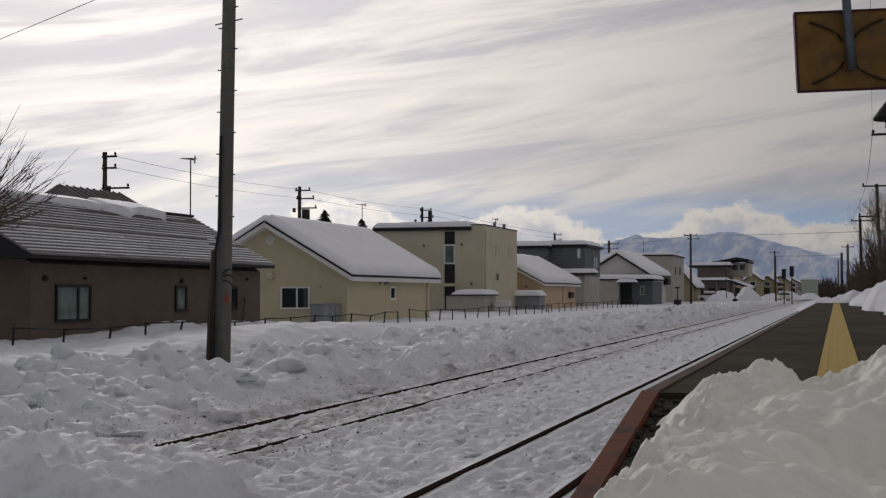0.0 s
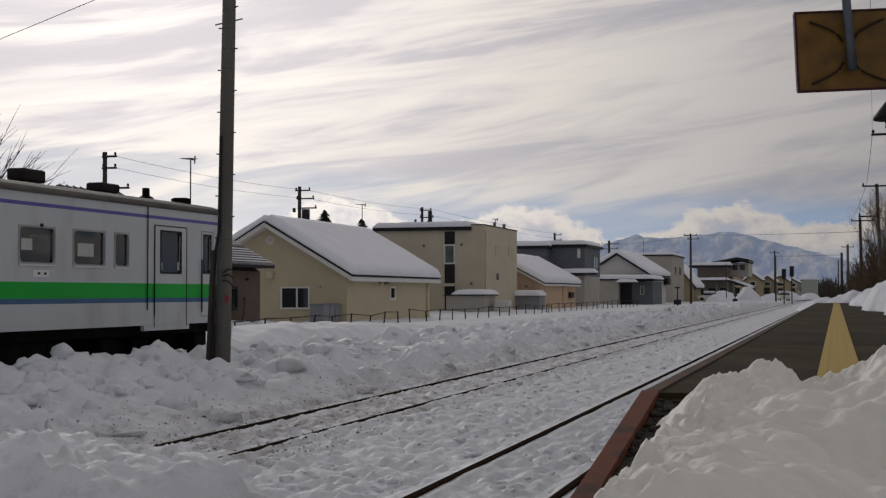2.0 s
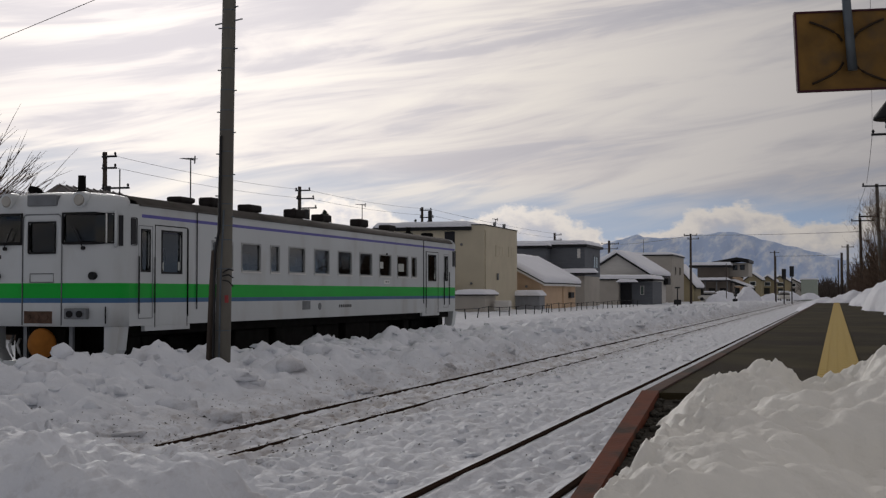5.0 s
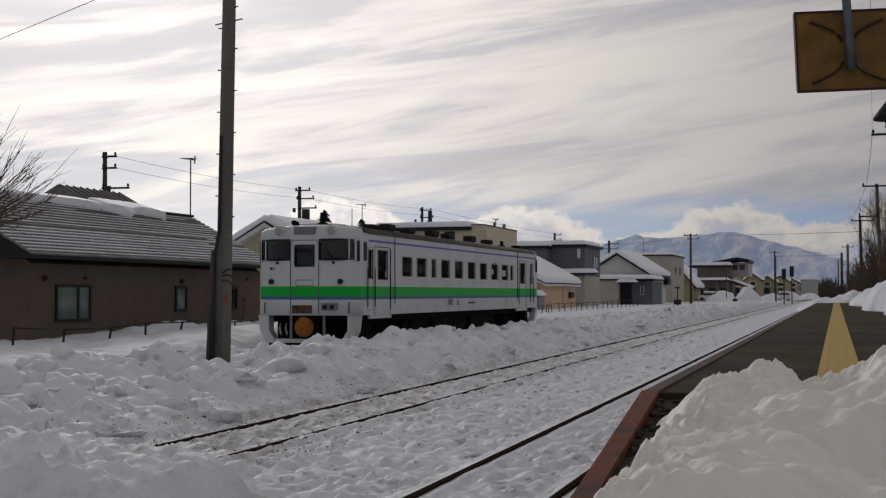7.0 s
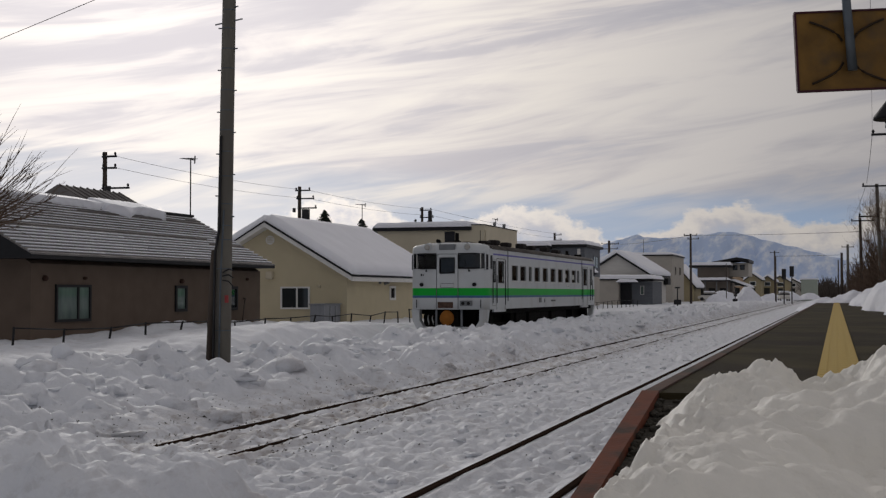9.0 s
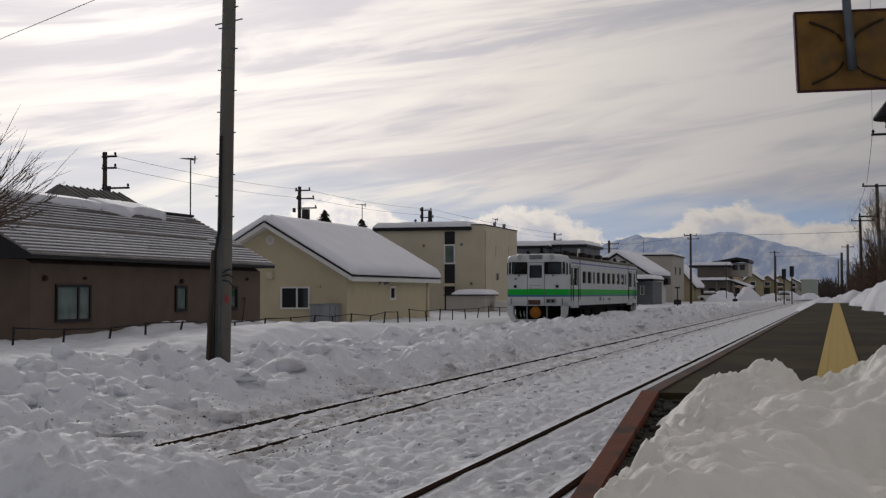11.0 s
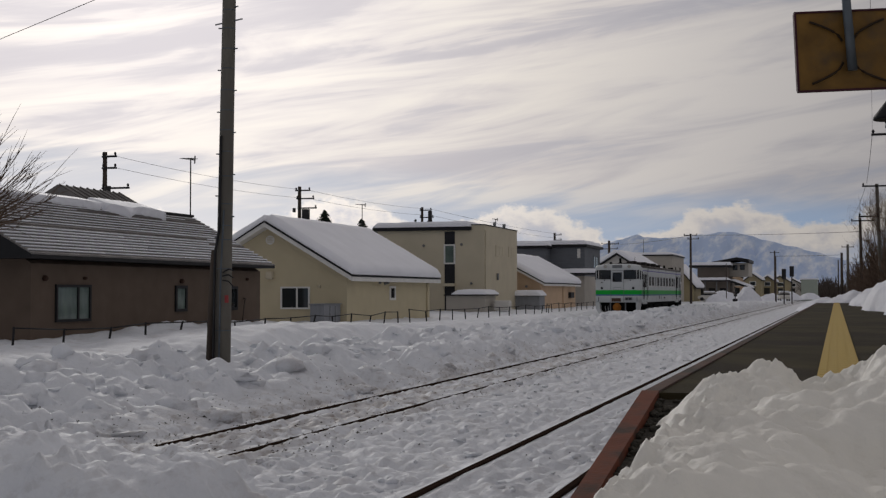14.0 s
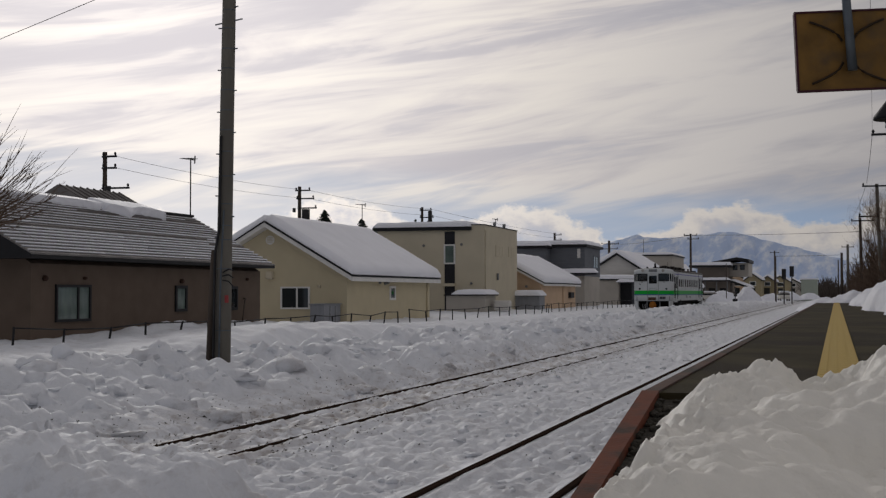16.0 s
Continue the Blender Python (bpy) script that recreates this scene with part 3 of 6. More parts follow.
def snow_slab(parent, pts, nrm, thick, seed, edge=0.22, res=0.35, name="roof_snow", droop=0.10, wavy=0.0):
    """A soft layer of snow on a four-cornered slope: pts a, b along the eave, c, d along the ridge above b, a."""
    a, b, c, d = (Vector(p) for p in pts)
    nu = max(6, int((b - a).length / res))
    nv = max(6, int((d - a).length / res))
    nrm = Vector(nrm).normalized()
    bm = bmesh.new()
    top, bot = [], []
    for j in range(nv + 1):
        rt, rb = [], []
        for i in range(nu + 1):
            u, v = i / nu, j / nv
            if wavy:
                v = v + (1 - v) * wavy * (0.5 + fbm(u * (b - a).length, seed, 2.0, 0.9, 3) * 1.6)
            p = (a * (1 - u) + b * u) * (1 - v) + (d * (1 - u) + c * u) * v
            eu = min(u, 1 - u) * (b - a).length
            ev = max(0.0, v) * (d - a).length
            e = min(1.0, eu / edge) ** 0.5 * (0.55 + 0.45 * min(1.0, ev / edge) ** 0.5)
            n1 = fbm(p.x, p.y, seed, 0.5, 3)
            h = thick * (0.25 + 0.75 * e) * (1 + 0.22 * n1)
            rt.append(bm.verts.new(p + nrm * h + Vector((0, 0, -droop * (1 - min(1, ev / edge)))) * 0.5))
            rb.append(bm.verts.new(p + nrm * 0.006))
        top.append(rt)
        bot.append(rb)
    for j in range(nv):
        for i in range(nu):
            bm.faces.new((top[j][i], top[j][i + 1], top[j + 1][i + 1], top[j + 1][i])).smooth = True
    rim = [(0, i) for i in range(nu)] + [(j, nu) for j in range(nv)] + [(nv, i) for i in range(nu, 0, -1)] + [(j, 0) for j in range(nv, 0, -1)]
    for k, (j, i) in enumerate(rim):
        j2, i2 = rim[(k + 1) % len(rim)]
        bm.faces.new((top[j][i], bot[j][i], bot[j2][i2], top[j2][i2])).smooth = True
    bmesh.ops.recalc_face_normals(bm, faces=bm.faces[:])
    return part(name, bm, M["roof_snow"], parent, "thick settled snow")


def gable_y(bm, xc, half, y0, y1, z0, eave, apex):
    return prism(bm, [(xc - half, z0), (xc + half, z0), (xc + half, eave), (xc, apex), (xc - half, eave)], "y", y0, y1)


def gable_roof(parent, xc, half, y0, y1, eave, apex, over=0.5, yo=0.5, thick=0.16, fascia=None, snow=0.35, seed=1.0, edge_mat=None):
    """Two roof slopes with fascia boards and snow, ridge along y."""
    k = (apex - eave) / half
    fascia = fascia or M["white_trim"]
    for s, nm in ((1, "roof"), (-1, "roof")):
        xe, ze = xc + s * (half + over), eave - k * over
        poly = [(xc, apex + 0.02), (xe, ze + 0.02), (xe, ze + 0.02 + thick), (xc, apex + 0.02 + thick)]
        rf = part(nm, prism(bmesh.new(), poly, "y", y0 - yo, y1 + yo), fascia, parent)
        # dark drip edge along the rake and the eave
        p2 = [(xc, apex + 0.02 + thick), (xe + s * 0.03, ze + 0.02 + thick), (xe + s * 0.03, ze + 0.05 + thick), (xc, apex + 0.12 + thick)]
        part("drip_edge", prism(bmesh.new(), p2, "y", y0 - yo - 0.03, y1 + yo + 0.03), edge_mat or M["fascia_dark"], rf)
        if snow:
            zt = 0.116 + thick
            nrm = Vector((s * k, 0, 1)).normalized()
            xs_, zs_ = xe - s * 0.02, ze + zt + k * 0.02
            a, b = (xs_, y0 - yo + 0.12, zs_), (xs_, y1 + yo - 0.05, zs_)
            c, d = (xc, y1 + yo - 0.05, apex + zt), (xc, y0 - yo + 0.12, apex + zt)
            snow_slab(parent, (a, b, c, d), nrm, snow, seed + s)


def flat_roof(parent, x0, x1, y0, y1, z, over=0.25, h=0.28, snow=0.3, seed=1.0):
    rf = part("roof", bx(x0 - over, x1 + over, y0 - over, y1 + over, z + 0.003, z + h), M["fascia_dark"], parent)
    if snow:
        o = over - 0.02
        snow_slab(parent, ((x0 - o, y0 - o, z + h), (x1 + o, y0 - o, z + h), (x1 + o, y1 + o, z + h), (x0 - o, y1 + o, z + h)), (0, 0, 1), snow * 1.5, seed, edge=0.14)
    return rf


def thing(name, label, category, group=""):
    return tagged(new(name), label, category, group)


# --- brown house with the lapped metal roof
def brown_house():
    h = thing("house", "brown single-storey house with lapped grey metal roof", "house", "houses along the line")
    x0, x1, y0, y1, ev = -28.4, -22.0, 32.46, 48.0, 2.72
    part("wall", gable_y(bmesh.new(), -25.2, 3.2, y0, y1, -0.3, 2.52, 4.45), M["brown_wall"], h)
    xr, zr, xe, ze, ye0, ye1, yr = -25.2, 4.80, -21.5, 2.80, 31.75, 48.3, 31.76
    # roof deck with gables at both ends
    bm = bmesh.new()
    v = [bm.verts.new(p) for p in ((xe, ye0, ze - 0.05), (xe, ye1, ze - 0.05), (xr, ye1, zr - 0.05), (xr, yr, zr - 0.05), (2 * xr - xe, ye0, ze - 0.05), (2 * xr - xe, ye1, ze - 0.05),
                                   (xe, ye0, ze - 0.15), (xe, ye1, ze - 0.15), (2 * xr - xe, ye1, ze - 0.15), (2 * xr - xe, ye0, ze - 0.15))]
    for q in ((0, 1, 2, 3), (0, 3, 4), (5, 4, 3, 2), (6, 7, 1, 0), (7, 8, 5, 2, 1), (8, 9, 4, 5), (9, 6, 0, 4), (9, 8, 7, 6)):
        bm.faces.new([v[i] for i in q])
    bmesh.ops.recalc_face_normals(bm, faces=bm.faces[:])
    roof = part("roof", bm, M["fascia_dark"], h, "dark roof with boxed eaves")
    n = 19

    def at(t, y, lift):
        return (xe + (xr - xe) * t + 0.47 * lift, y, ze + (zr - ze) * t - 0.05 + 0.88 * lift)
    for k in range(n):
        t0, t1 = k / n, (k + 1) / n
        ya, yb = ye0 + (yr - ye0) * t0, ye0 + (yr - ye0) * t1
        bm = bmesh.new()
        lo = [bm.verts.new(at(t0, ya, e)) for e in (0.006, 0.06)] + [bm.verts.new(at(t0, ye1, e)) for e in (0.06, 0.006)]
        hi = [bm.verts.new(at(t1, yb, e)) for e in (0.006, 0.022)] + [bm.verts.new(at(t1, ye1, e)) for e in (0.022, 0.006)]
        for i in range(4):
            bm.faces.new((lo[i], lo[(i + 1) % 4], hi[(i + 1) % 4], hi[i]))
        bm.faces.new(lo)
        bm.faces.new(hi[::-1])
        bmesh.ops.recalc_face_normals(bm, faces=bm.faces[:])
        part("shingle", bm, M["roof_metal"], roof)
        if not k:
            continue
        # frost caught in the lap
        bm = bmesh.new()
        yy = ya + 0.05
        while yy < ye1 - 0.1:
            y2 = min(ye1, yy + rng_roof.uniform(2.5, 9.0))
            if rng_roof.random() < 1.0 - 0.25 * (k / n) ** 2:
                tube(bm, [at(t0 - 0.002, yy, 0.055), at(t0 - 0.002, y2, 0.055)], rng_roof.uniform(0.013, 0.018) * (1.9 if k < 11 else 1.3), 5)
            yy = y2 - 0.01
        part("frost", bm, M["roof_snow"], roof)["kind"] = "stuff"
    # snow hanging along the ridge
    nrm = Vector((0.47, 0, 0.88))
    for (ya, yb, down, th, sd) in ((31.8, 36.6, 0.27, 0.26, 7.0), (36.4, 41.2, 0.38, 0.29, 1.0), (41.0, 44.9, 0.72, 0.36, 4.0)):
        t = 1 - down / 3.7
        a, b = (xe + (xr - xe) * t, ya, ze + (zr - ze) * t + 0.02), (xe + (xr - xe) * (t - 0.05), yb, ze + (zr - ze) * (t - 0.05) + 0.02)
        snow_slab(h, (a, b, (xr - 0.5, yb, zr - 0.02), (xr - 0.5, ya, zr - 0.02)), nrm, th, sd, edge=0.15, res=0.12, wavy=0.4)
    part("ridge_cap", bx(xr - 0.12, xr + 0.12, 44.6, ye1, zr - 0.03, zr + 0.05), M["fascia_dark"], h)
    window(h, "E", x1, 33.66, 35.54, 0.81, 1.92, M["fascia_dark"], split=34.85, bar=0.08, pane_mat=M["curtain_glass"])
    window(h, "E", x1, 40.95, 41.78, 1.02, 1.93, M["fascia_dark"], bar=0.10, pane_mat=M["curtain_glass"])
    window(h, "E", x1, 45.0, 45.85, 1.02, 1.92, M["fascia_dark"], bar=0.10)
    for u, z in ((33.1, 2.1), (35.2, 2.12), (41.4, 2.08), (44.2, 2.25), (46.7, 2.2)):
        knob(h, "E", x1, u, z, 0.085 if z < 2.11 else 0.05, 0.12, "rusty_vent")
    b = thing("shovel", "dark long-handled snow shovel leaning on the brown house wall", "shovel")
    part("handle", tube(bmesh.new(), [(-21.62, 45.5, 0.25), (-21.93, 46.45, 1.38)], 0.028, 8), M["wood_dark"], b)
    bm = prism(bmesh.new(), [(-0.20, 0.0), (0.20, 0.0), (0.17, 0.42), (-0.17, 0.42)], "x", -0.02, 0.02)
    bmesh.ops.transform(bm, matrix=Matrix.Translation((-21.60, 45.42, 0.18)), verts=bm.verts[:])
    part("blade", bm, M["black_metal"], b)
    part("grip", tube(bmesh.new(), [(-21.94, 46.38, 1.47), (-21.94, 46.56, 1.43)], 0.03, 8), M["wood_dark"], b)


rng_roof = random.Random(3)
M["rusty_vent"] = mat("rust_brown_vent", (0.05, 0.026, 0.018), 0.8, var=0.3, scale=8)
M["curtain_glass"] = mat("glass_over_curtain", (0.12, 0.16, 0.145), 0.08, var=0.25, scale=1.2, spec=0.6, stretch=(1, 3, 1))
brown_house()


def back_roof():
    h = thing("house", "low house behind with a ribbed dark metal roof", "house", "houses along the line")
    part("wall", bx(-36.0, -32.9, 52.6, 57.4, 0.0, 5.3), M["brown_wall"], h)
    rf = part("roof", prism(bmesh.new(), [(-32.5, 5.75), (-34.1, 6.65), (-36.4, 5.4), (-36.4, 5.25), (-32.5, 5.55)], "y", 52.3, 57.9), M["roof_metal"], h)
    for k in range(10):
        y = 52.45 + k * 0.58
        bm = tube(bmesh.new(), [(-32.45, y, 5.76), (-34.1, y, 6.68)], 0.04, 6)
        part("rib", bm, M["roof_metal"], rf)


back_roof()


def cream_house():
    h = thing("house", "cream house with a gable and thick snow on its roof", "house", "houses along the line")
    xc, half, y0, y1, ev, ap = -29.5, 4.5, 65.55, 80.4, 2.60, 5.22
    part("wall", gable_y(bmesh.new(), xc, half, y0, y1, -0.3, ev, ap), M["cream_wall"], h)
    gable_roof(h, xc, half, y0, y1, ev, ap, over=0.55, yo=0.7, thick=0.24, snow=0.42, seed=2.0)
    window(h, "S", y0, -28.82, -27.11, 0.80, 2.02, M["white_trim"], split=-27.86, bar=0.09)
    window(h, "E", -25.0, 72.5, 73.5, 1.25, 2.08, M["white_trim"], bar=0.13)
    bm = tube(bmesh.new(), [(-29.45, y0 + 0.02, 4.55), (-29.45, y0 - 0.05, 4.55)], 0.25, 20)
    lv = part("gable_vent", bm, M["white_trim"], h, "round white gable vent")
    for z in (4.42, 4.5, 4.58, 4.66):
        part("louvre", bx(-29.62, -29.28, y0 - 0.075, y0 - 0.052, z, z + 0.03), M["beige_wall"], lv)
    bm = bx(-29.62, -29.22, y0 - 0.28, y0 + 0.01, 2.42, 2.85, bevel=0.06)
    part("vent_hood", bm, M["beige_wall"], h)
    knob(h, "S", y0, -26.56, 2.03, 0.09, 0.12, "beige_wall")
    for u, z in ((70.7, 2.28), (72.1, 2.28), (71.6, 2.22)):
        knob(h, "E", -25.0, u, z, 0.09, 0.14, "grey_metal")
    part("downpipe", tube(bmesh.new(), [(-24.93, 79.7, 2.55), (-24.93, 79.7, 0.0)], 0.05, 8), M["cream_wall"], h)
    # oil tank cabinet beside the gable
    c = thing("storage_cabinet", "grey metal storage cabinet against the cream house", "cabinet")
    part("body", bx(-26.1, -25.3, 63.1, 65.4, -0.2, 1.06, bevel=0.02), M["grey_shed"], c)
    part("lid", bx(-26.15, -25.25, 63.05, 65.45, 1.063, 1.12, bevel=0.015), M["grey_shed"], c)
    for yy in (63.85, 64.6):
        part("door_seam", bx(-25.298, -25.285, yy - 0.012, yy + 0.012, 0.0, 1.0), M["fascia_dark"], c)


cream_house()


def tall_house():
    h = thing("house", "tall beige flat-roofed house with a dark window strip", "house", "houses along the line")
    x0, x1, y0, y1, z1 = -38.4, -28.7, 108.0, 120.0, 7.05
    part("wall", bx(x0, x1, y0, y1, -0.3, z1), M["beige_wall"], h)
    part("parapet", bx(x1 - 1.1, x1, y0 - 0.004, y1 + 0.004, z1, z1 + 0.42), M["beige_wall"], h)
    rf = part("roof", bx(x0 - 0.3, x1 - 1.1, y0 - 0.3, y1 + 0.2, z1 + 0.003, z1 + 0.30), M["fascia_dark"], h)
    part("coping", bx(x1 - 1.14, x1 + 0.06, y0 - 0.06, y1 + 0.06, z1 + 0.42, z1 + 0.50), M["fascia_dark"], h)
    o = 0.28
    snow_slab(h, ((x0 - o, y0 - o, z1 + 0.3), (x1 - 1.15, y0 - o, z1 + 0.3), (x1 - 1.15, y1 + 0.1, z1 + 0.3), (x0 - o, y1 + 0.1, z1 + 0.3)), (0, 0, 1), 0.48, 3.0, edge=0.12)
    strip = part("window_strip", bx(-32.21, -31.3, y0 - 0.04, y0 + 0.01, 0.0, 6.95), M["dark_panel"], h, "dark vertical strip of stair panels")
    window(h, "S", y0 - 0.04, -32.27, -31.24, 4.15, 5.85, M["white_trim"], bar=0.13, depth=0.10, pane_mat=M["curtain_glass"])
    part("canopy", bx(-32.3, -31.2, y0 - 0.5, y0 - 0.04, 2.25, 2.5), M["beige_wall"], h)
    for u, z in ((-34.1, 5.77), (-30.7, 5.83), (-29.84, 2.49), (-34.3, 2.6)):
        knob(h, "S", y0, u, z, 0.11, 0.12, "grey_metal")
    for a, b, za, zb in ((111.9, 114.3, 4.9, 5.85), (116.6, 118.7, 4.95, 5.9)):
        window(h, "E", x1, a, b, za, zb, M["beige_wall"], split=(a + b) / 2, bar=0.10, pane_mat=M["beige_wall"], depth=0.05, name="shuttered_window")
    bm = tube(bmesh.new(), [(-28.6, 112.3, 2.8), (-28.6, 112.3, 3.4)], 0.10, 8)
    part("meter_box", bm, M["grey_metal"], h)
    part("downpipe", tube(bmesh.new(), [(x1 + 0.06, 108.25, z1), (x1 + 0.06, 108.25, 0.0)], 0.05, 8), M["beige_wall"], h)
    for yy in (113.5, 117.0):
        part("roof_vent", tube(bmesh.new(), [(-29.2, yy, z1 + 0.4), (-29.2, yy, z1 + 0.95)], [0.12, 0.16], 8), M["grey_metal"], h)
    s = thing("shed", "low grey garden shed with a cap of snow", "shed")
    part("wall", bx(-30.6, -27.3, 103.0, 106.4, -0.3, 1.45), M["taupe_wall"], s)
    part("roof", bx(-30.75, -27.1, 102.8, 106.6, 1.453, 1.55), M["fascia_dark"], s)
    snow_slab(s, ((-30.1, 102.75, 1.55), (-27.05, 102.75, 1.55), (-27.05, 106.6, 1.55), (-30.1, 106.6, 1.55)), (0, 0, 1), 0.42, 5.0, edge=0.5)
    s = thing("fuel_tank", "snow-capped heating oil tank beside the shed", "tank")
    part("tank", bx(-27.0, -25.7, 104.6, 105.6, 0.25, 1.05, bevel=0.12), M["pale_wall"], s)
    for xx in (-26.9, -25.85):
        part("leg", bx(xx, xx + 0.06, 105.0, 105.06, -0.2, 0.25), M["grey_metal"], s)


tall_house()


def peach_house():
    h = thing("house", "peach bungalow under a deep snow-covered gable roof", "house", "houses along the line")
    xc, half, y0, y1, ev, ap = -31.4, 4.4, 122.6, 139.9, 2.60, 4.95
    part("wall", gable_y(bmesh.new(), xc, half, y0, y1, -0.3, ev, ap), M["peach_wall"], h)
    gable_roof(h, xc, half, y0, y1, ev, ap, over=0.5, yo=0.6, thick=0.2, snow=0.50, seed=6.0)
    part("downpipe", tube(bmesh.new(), [(-26.93, 133.0, 2.6), (-26.93, 133.0, 0.0)], 0.05, 8), M["peach_wall"], h)
    knob(h, "S", y0, -28.4, 2.3, 0.12)
    part("heater_box", bx(-27.0, -26.7, 136.0, 137.8, 1.15, 1.75, bevel=0.03), M["fascia_dark"], h)
    s = thing("shed", "pale grey shed topped by a rounded layer of snow", "shed")
    part("wall", bx(-29.6, -26.4, 119.3, 121.6, -0.3, 1.35), M["grey_shed"], s)
    part("roof", bx(-29.7, -26.3, 119.1, 121.7, 1.353, 1.42), M["grey_metal"], s)
    snow_slab(s, ((-29.7, 119.05, 1.42), (-26.25, 119.05, 1.42), (-26.25, 121.7, 1.42), (-29.7, 121.7, 1.42)), (0, 0, 1), 0.5, 8.0, edge=0.4)


peach_house()


def slate_house():
    h = thing("house", "two-storey slate grey house above a beige ground floor", "house", "houses along the line")
    x0, x1, y0, y1 = -37.0, -27.5, 148.0, 158.0
    part("ground_floor", bx(x0, x1, y0, y1, -0.3, 3.6), M["taupe_wall"], h)
    part("upper_floor", bx(x0, x1 + 0.05, y0 - 0.05, y1 + 0.05, 3.603, 6.9), M["slate_wall"], h, "slate grey upper storey")
    part("bay", bx(x0 - 1.5, -31.5, y0 - 2.0, y0 - 0.053, 3.0, 6.75), M["slate_wall"], h)
    flat_roof(h, x0, x1, y0, y1, 6.903, 0.35, 0.32, 0.32, 9.0)
    flat_roof(h, x0 - 1.5, -31.5, y0 - 2.0, y0 - 0.45, 6.753, 0.3, 0.3, 0.3, 10.0)
    window(h, "S", y0 - 0.05, -28.3, -27.95, 5.65, 6.75, M["white_trim"], bar=0.05, pane_mat=M["white_trim"])
    window(h, "E", x1 + 0.05, 153.3, 156.6, 4.5, 6.1, M["slate_wall"], split=155.0, bar=0.12, pane_mat=M["curtain_glass"])
    part("porch_roof", bx(-30.4, -26.0, y0 - 1.2, y0 - 0.06, 3.75, 3.95), M["fascia_dark"], h)
    snow_slab(h, ((-30.5, y0 - 1.25, 3.95), (-25.9, y0 - 1.25, 3.95), (-25.9, y0 - 0.06, 3.95), (-30.5, y0 - 0.06, 3.95)), (0, 0, 1), 0.5, 12.0, edge=0.4)


slate_house()


def pale_house():
    h = thing("house", "pale grey gabled house with snow and dark barge boards", "house", "houses along the line")
    xc, half, y0, y1, ev, ap = -29.2, 4.2, 182.0, 202.3, 4.3, 6.95
    part("wall", gable_y(bmesh.new(), xc, half, y0, y1, -0.3, ev, ap), M["pale_wall"], h)
    gable_roof(h, xc, half, y0, y1, ev, ap, over=0.6, yo=0.7, thick=0.18, fascia=M["fascia_dark"], snow=0.55, seed=16.0)
    for a, b in ((188.3, 191.2), (193.9, 197.0)):
        window(h, "E", -25.0, a, b, 1.2, 2.7, M["white_trim"], bar=0.2)
    part("eave_box", bx(-24.9, -24.2, 199.0, 202.0, 2.9, 3.9), M["fascia_dark"], h)
    a = thing("garage", "flat-roofed garage annex with dark door and snowy top", "garage")
    part("wall", bx(-30.5, -27.1, 170.0, 181.0, -0.3, 3.3), M["taupe_wall"], a)
    part("dark_wall", bx(-27.097, -22.9, 171.5, 181.0, -0.3, 3.2), M["slate_wall"], a)
    part("door", bx(-27.05, -25.6, 171.3, 171.49, 0.0, 2.9), M["dark_panel"], a)
    window(a, "S", 171.5, -24.5, -24.0, 1.45, 2.6, M["white_trim"], bar=0.06, pane_mat=M["curtain_glass"])
    part("roof", bx(-30.8, -22.6, 169.8, 181.2, 3.303, 3.5), M["fascia_dark"], a)
    snow_slab(a, ((-30.8, 169.7, 3.5), (-22.6, 169.7, 3.5), (-22.6, 181.2, 3.5), (-30.8, 181.2, 3.5)), (0, 0, 1), 0.55, 18.0, edge=0.6)
    part("porch_roof", bx(-27.2, -24.6, 169.9, 171.3, 2.95, 3.05), M["fascia_dark"], a)
    snow_slab(a, ((-27.3, 168.9, 3.06), (-24.5, 168.9, 3.06), (-24.5, 169.65, 3.06), (-27.3, 169.65, 3.06)), (0, 0, 1), 0.4, 19.0, edge=0.3)


pale_house()


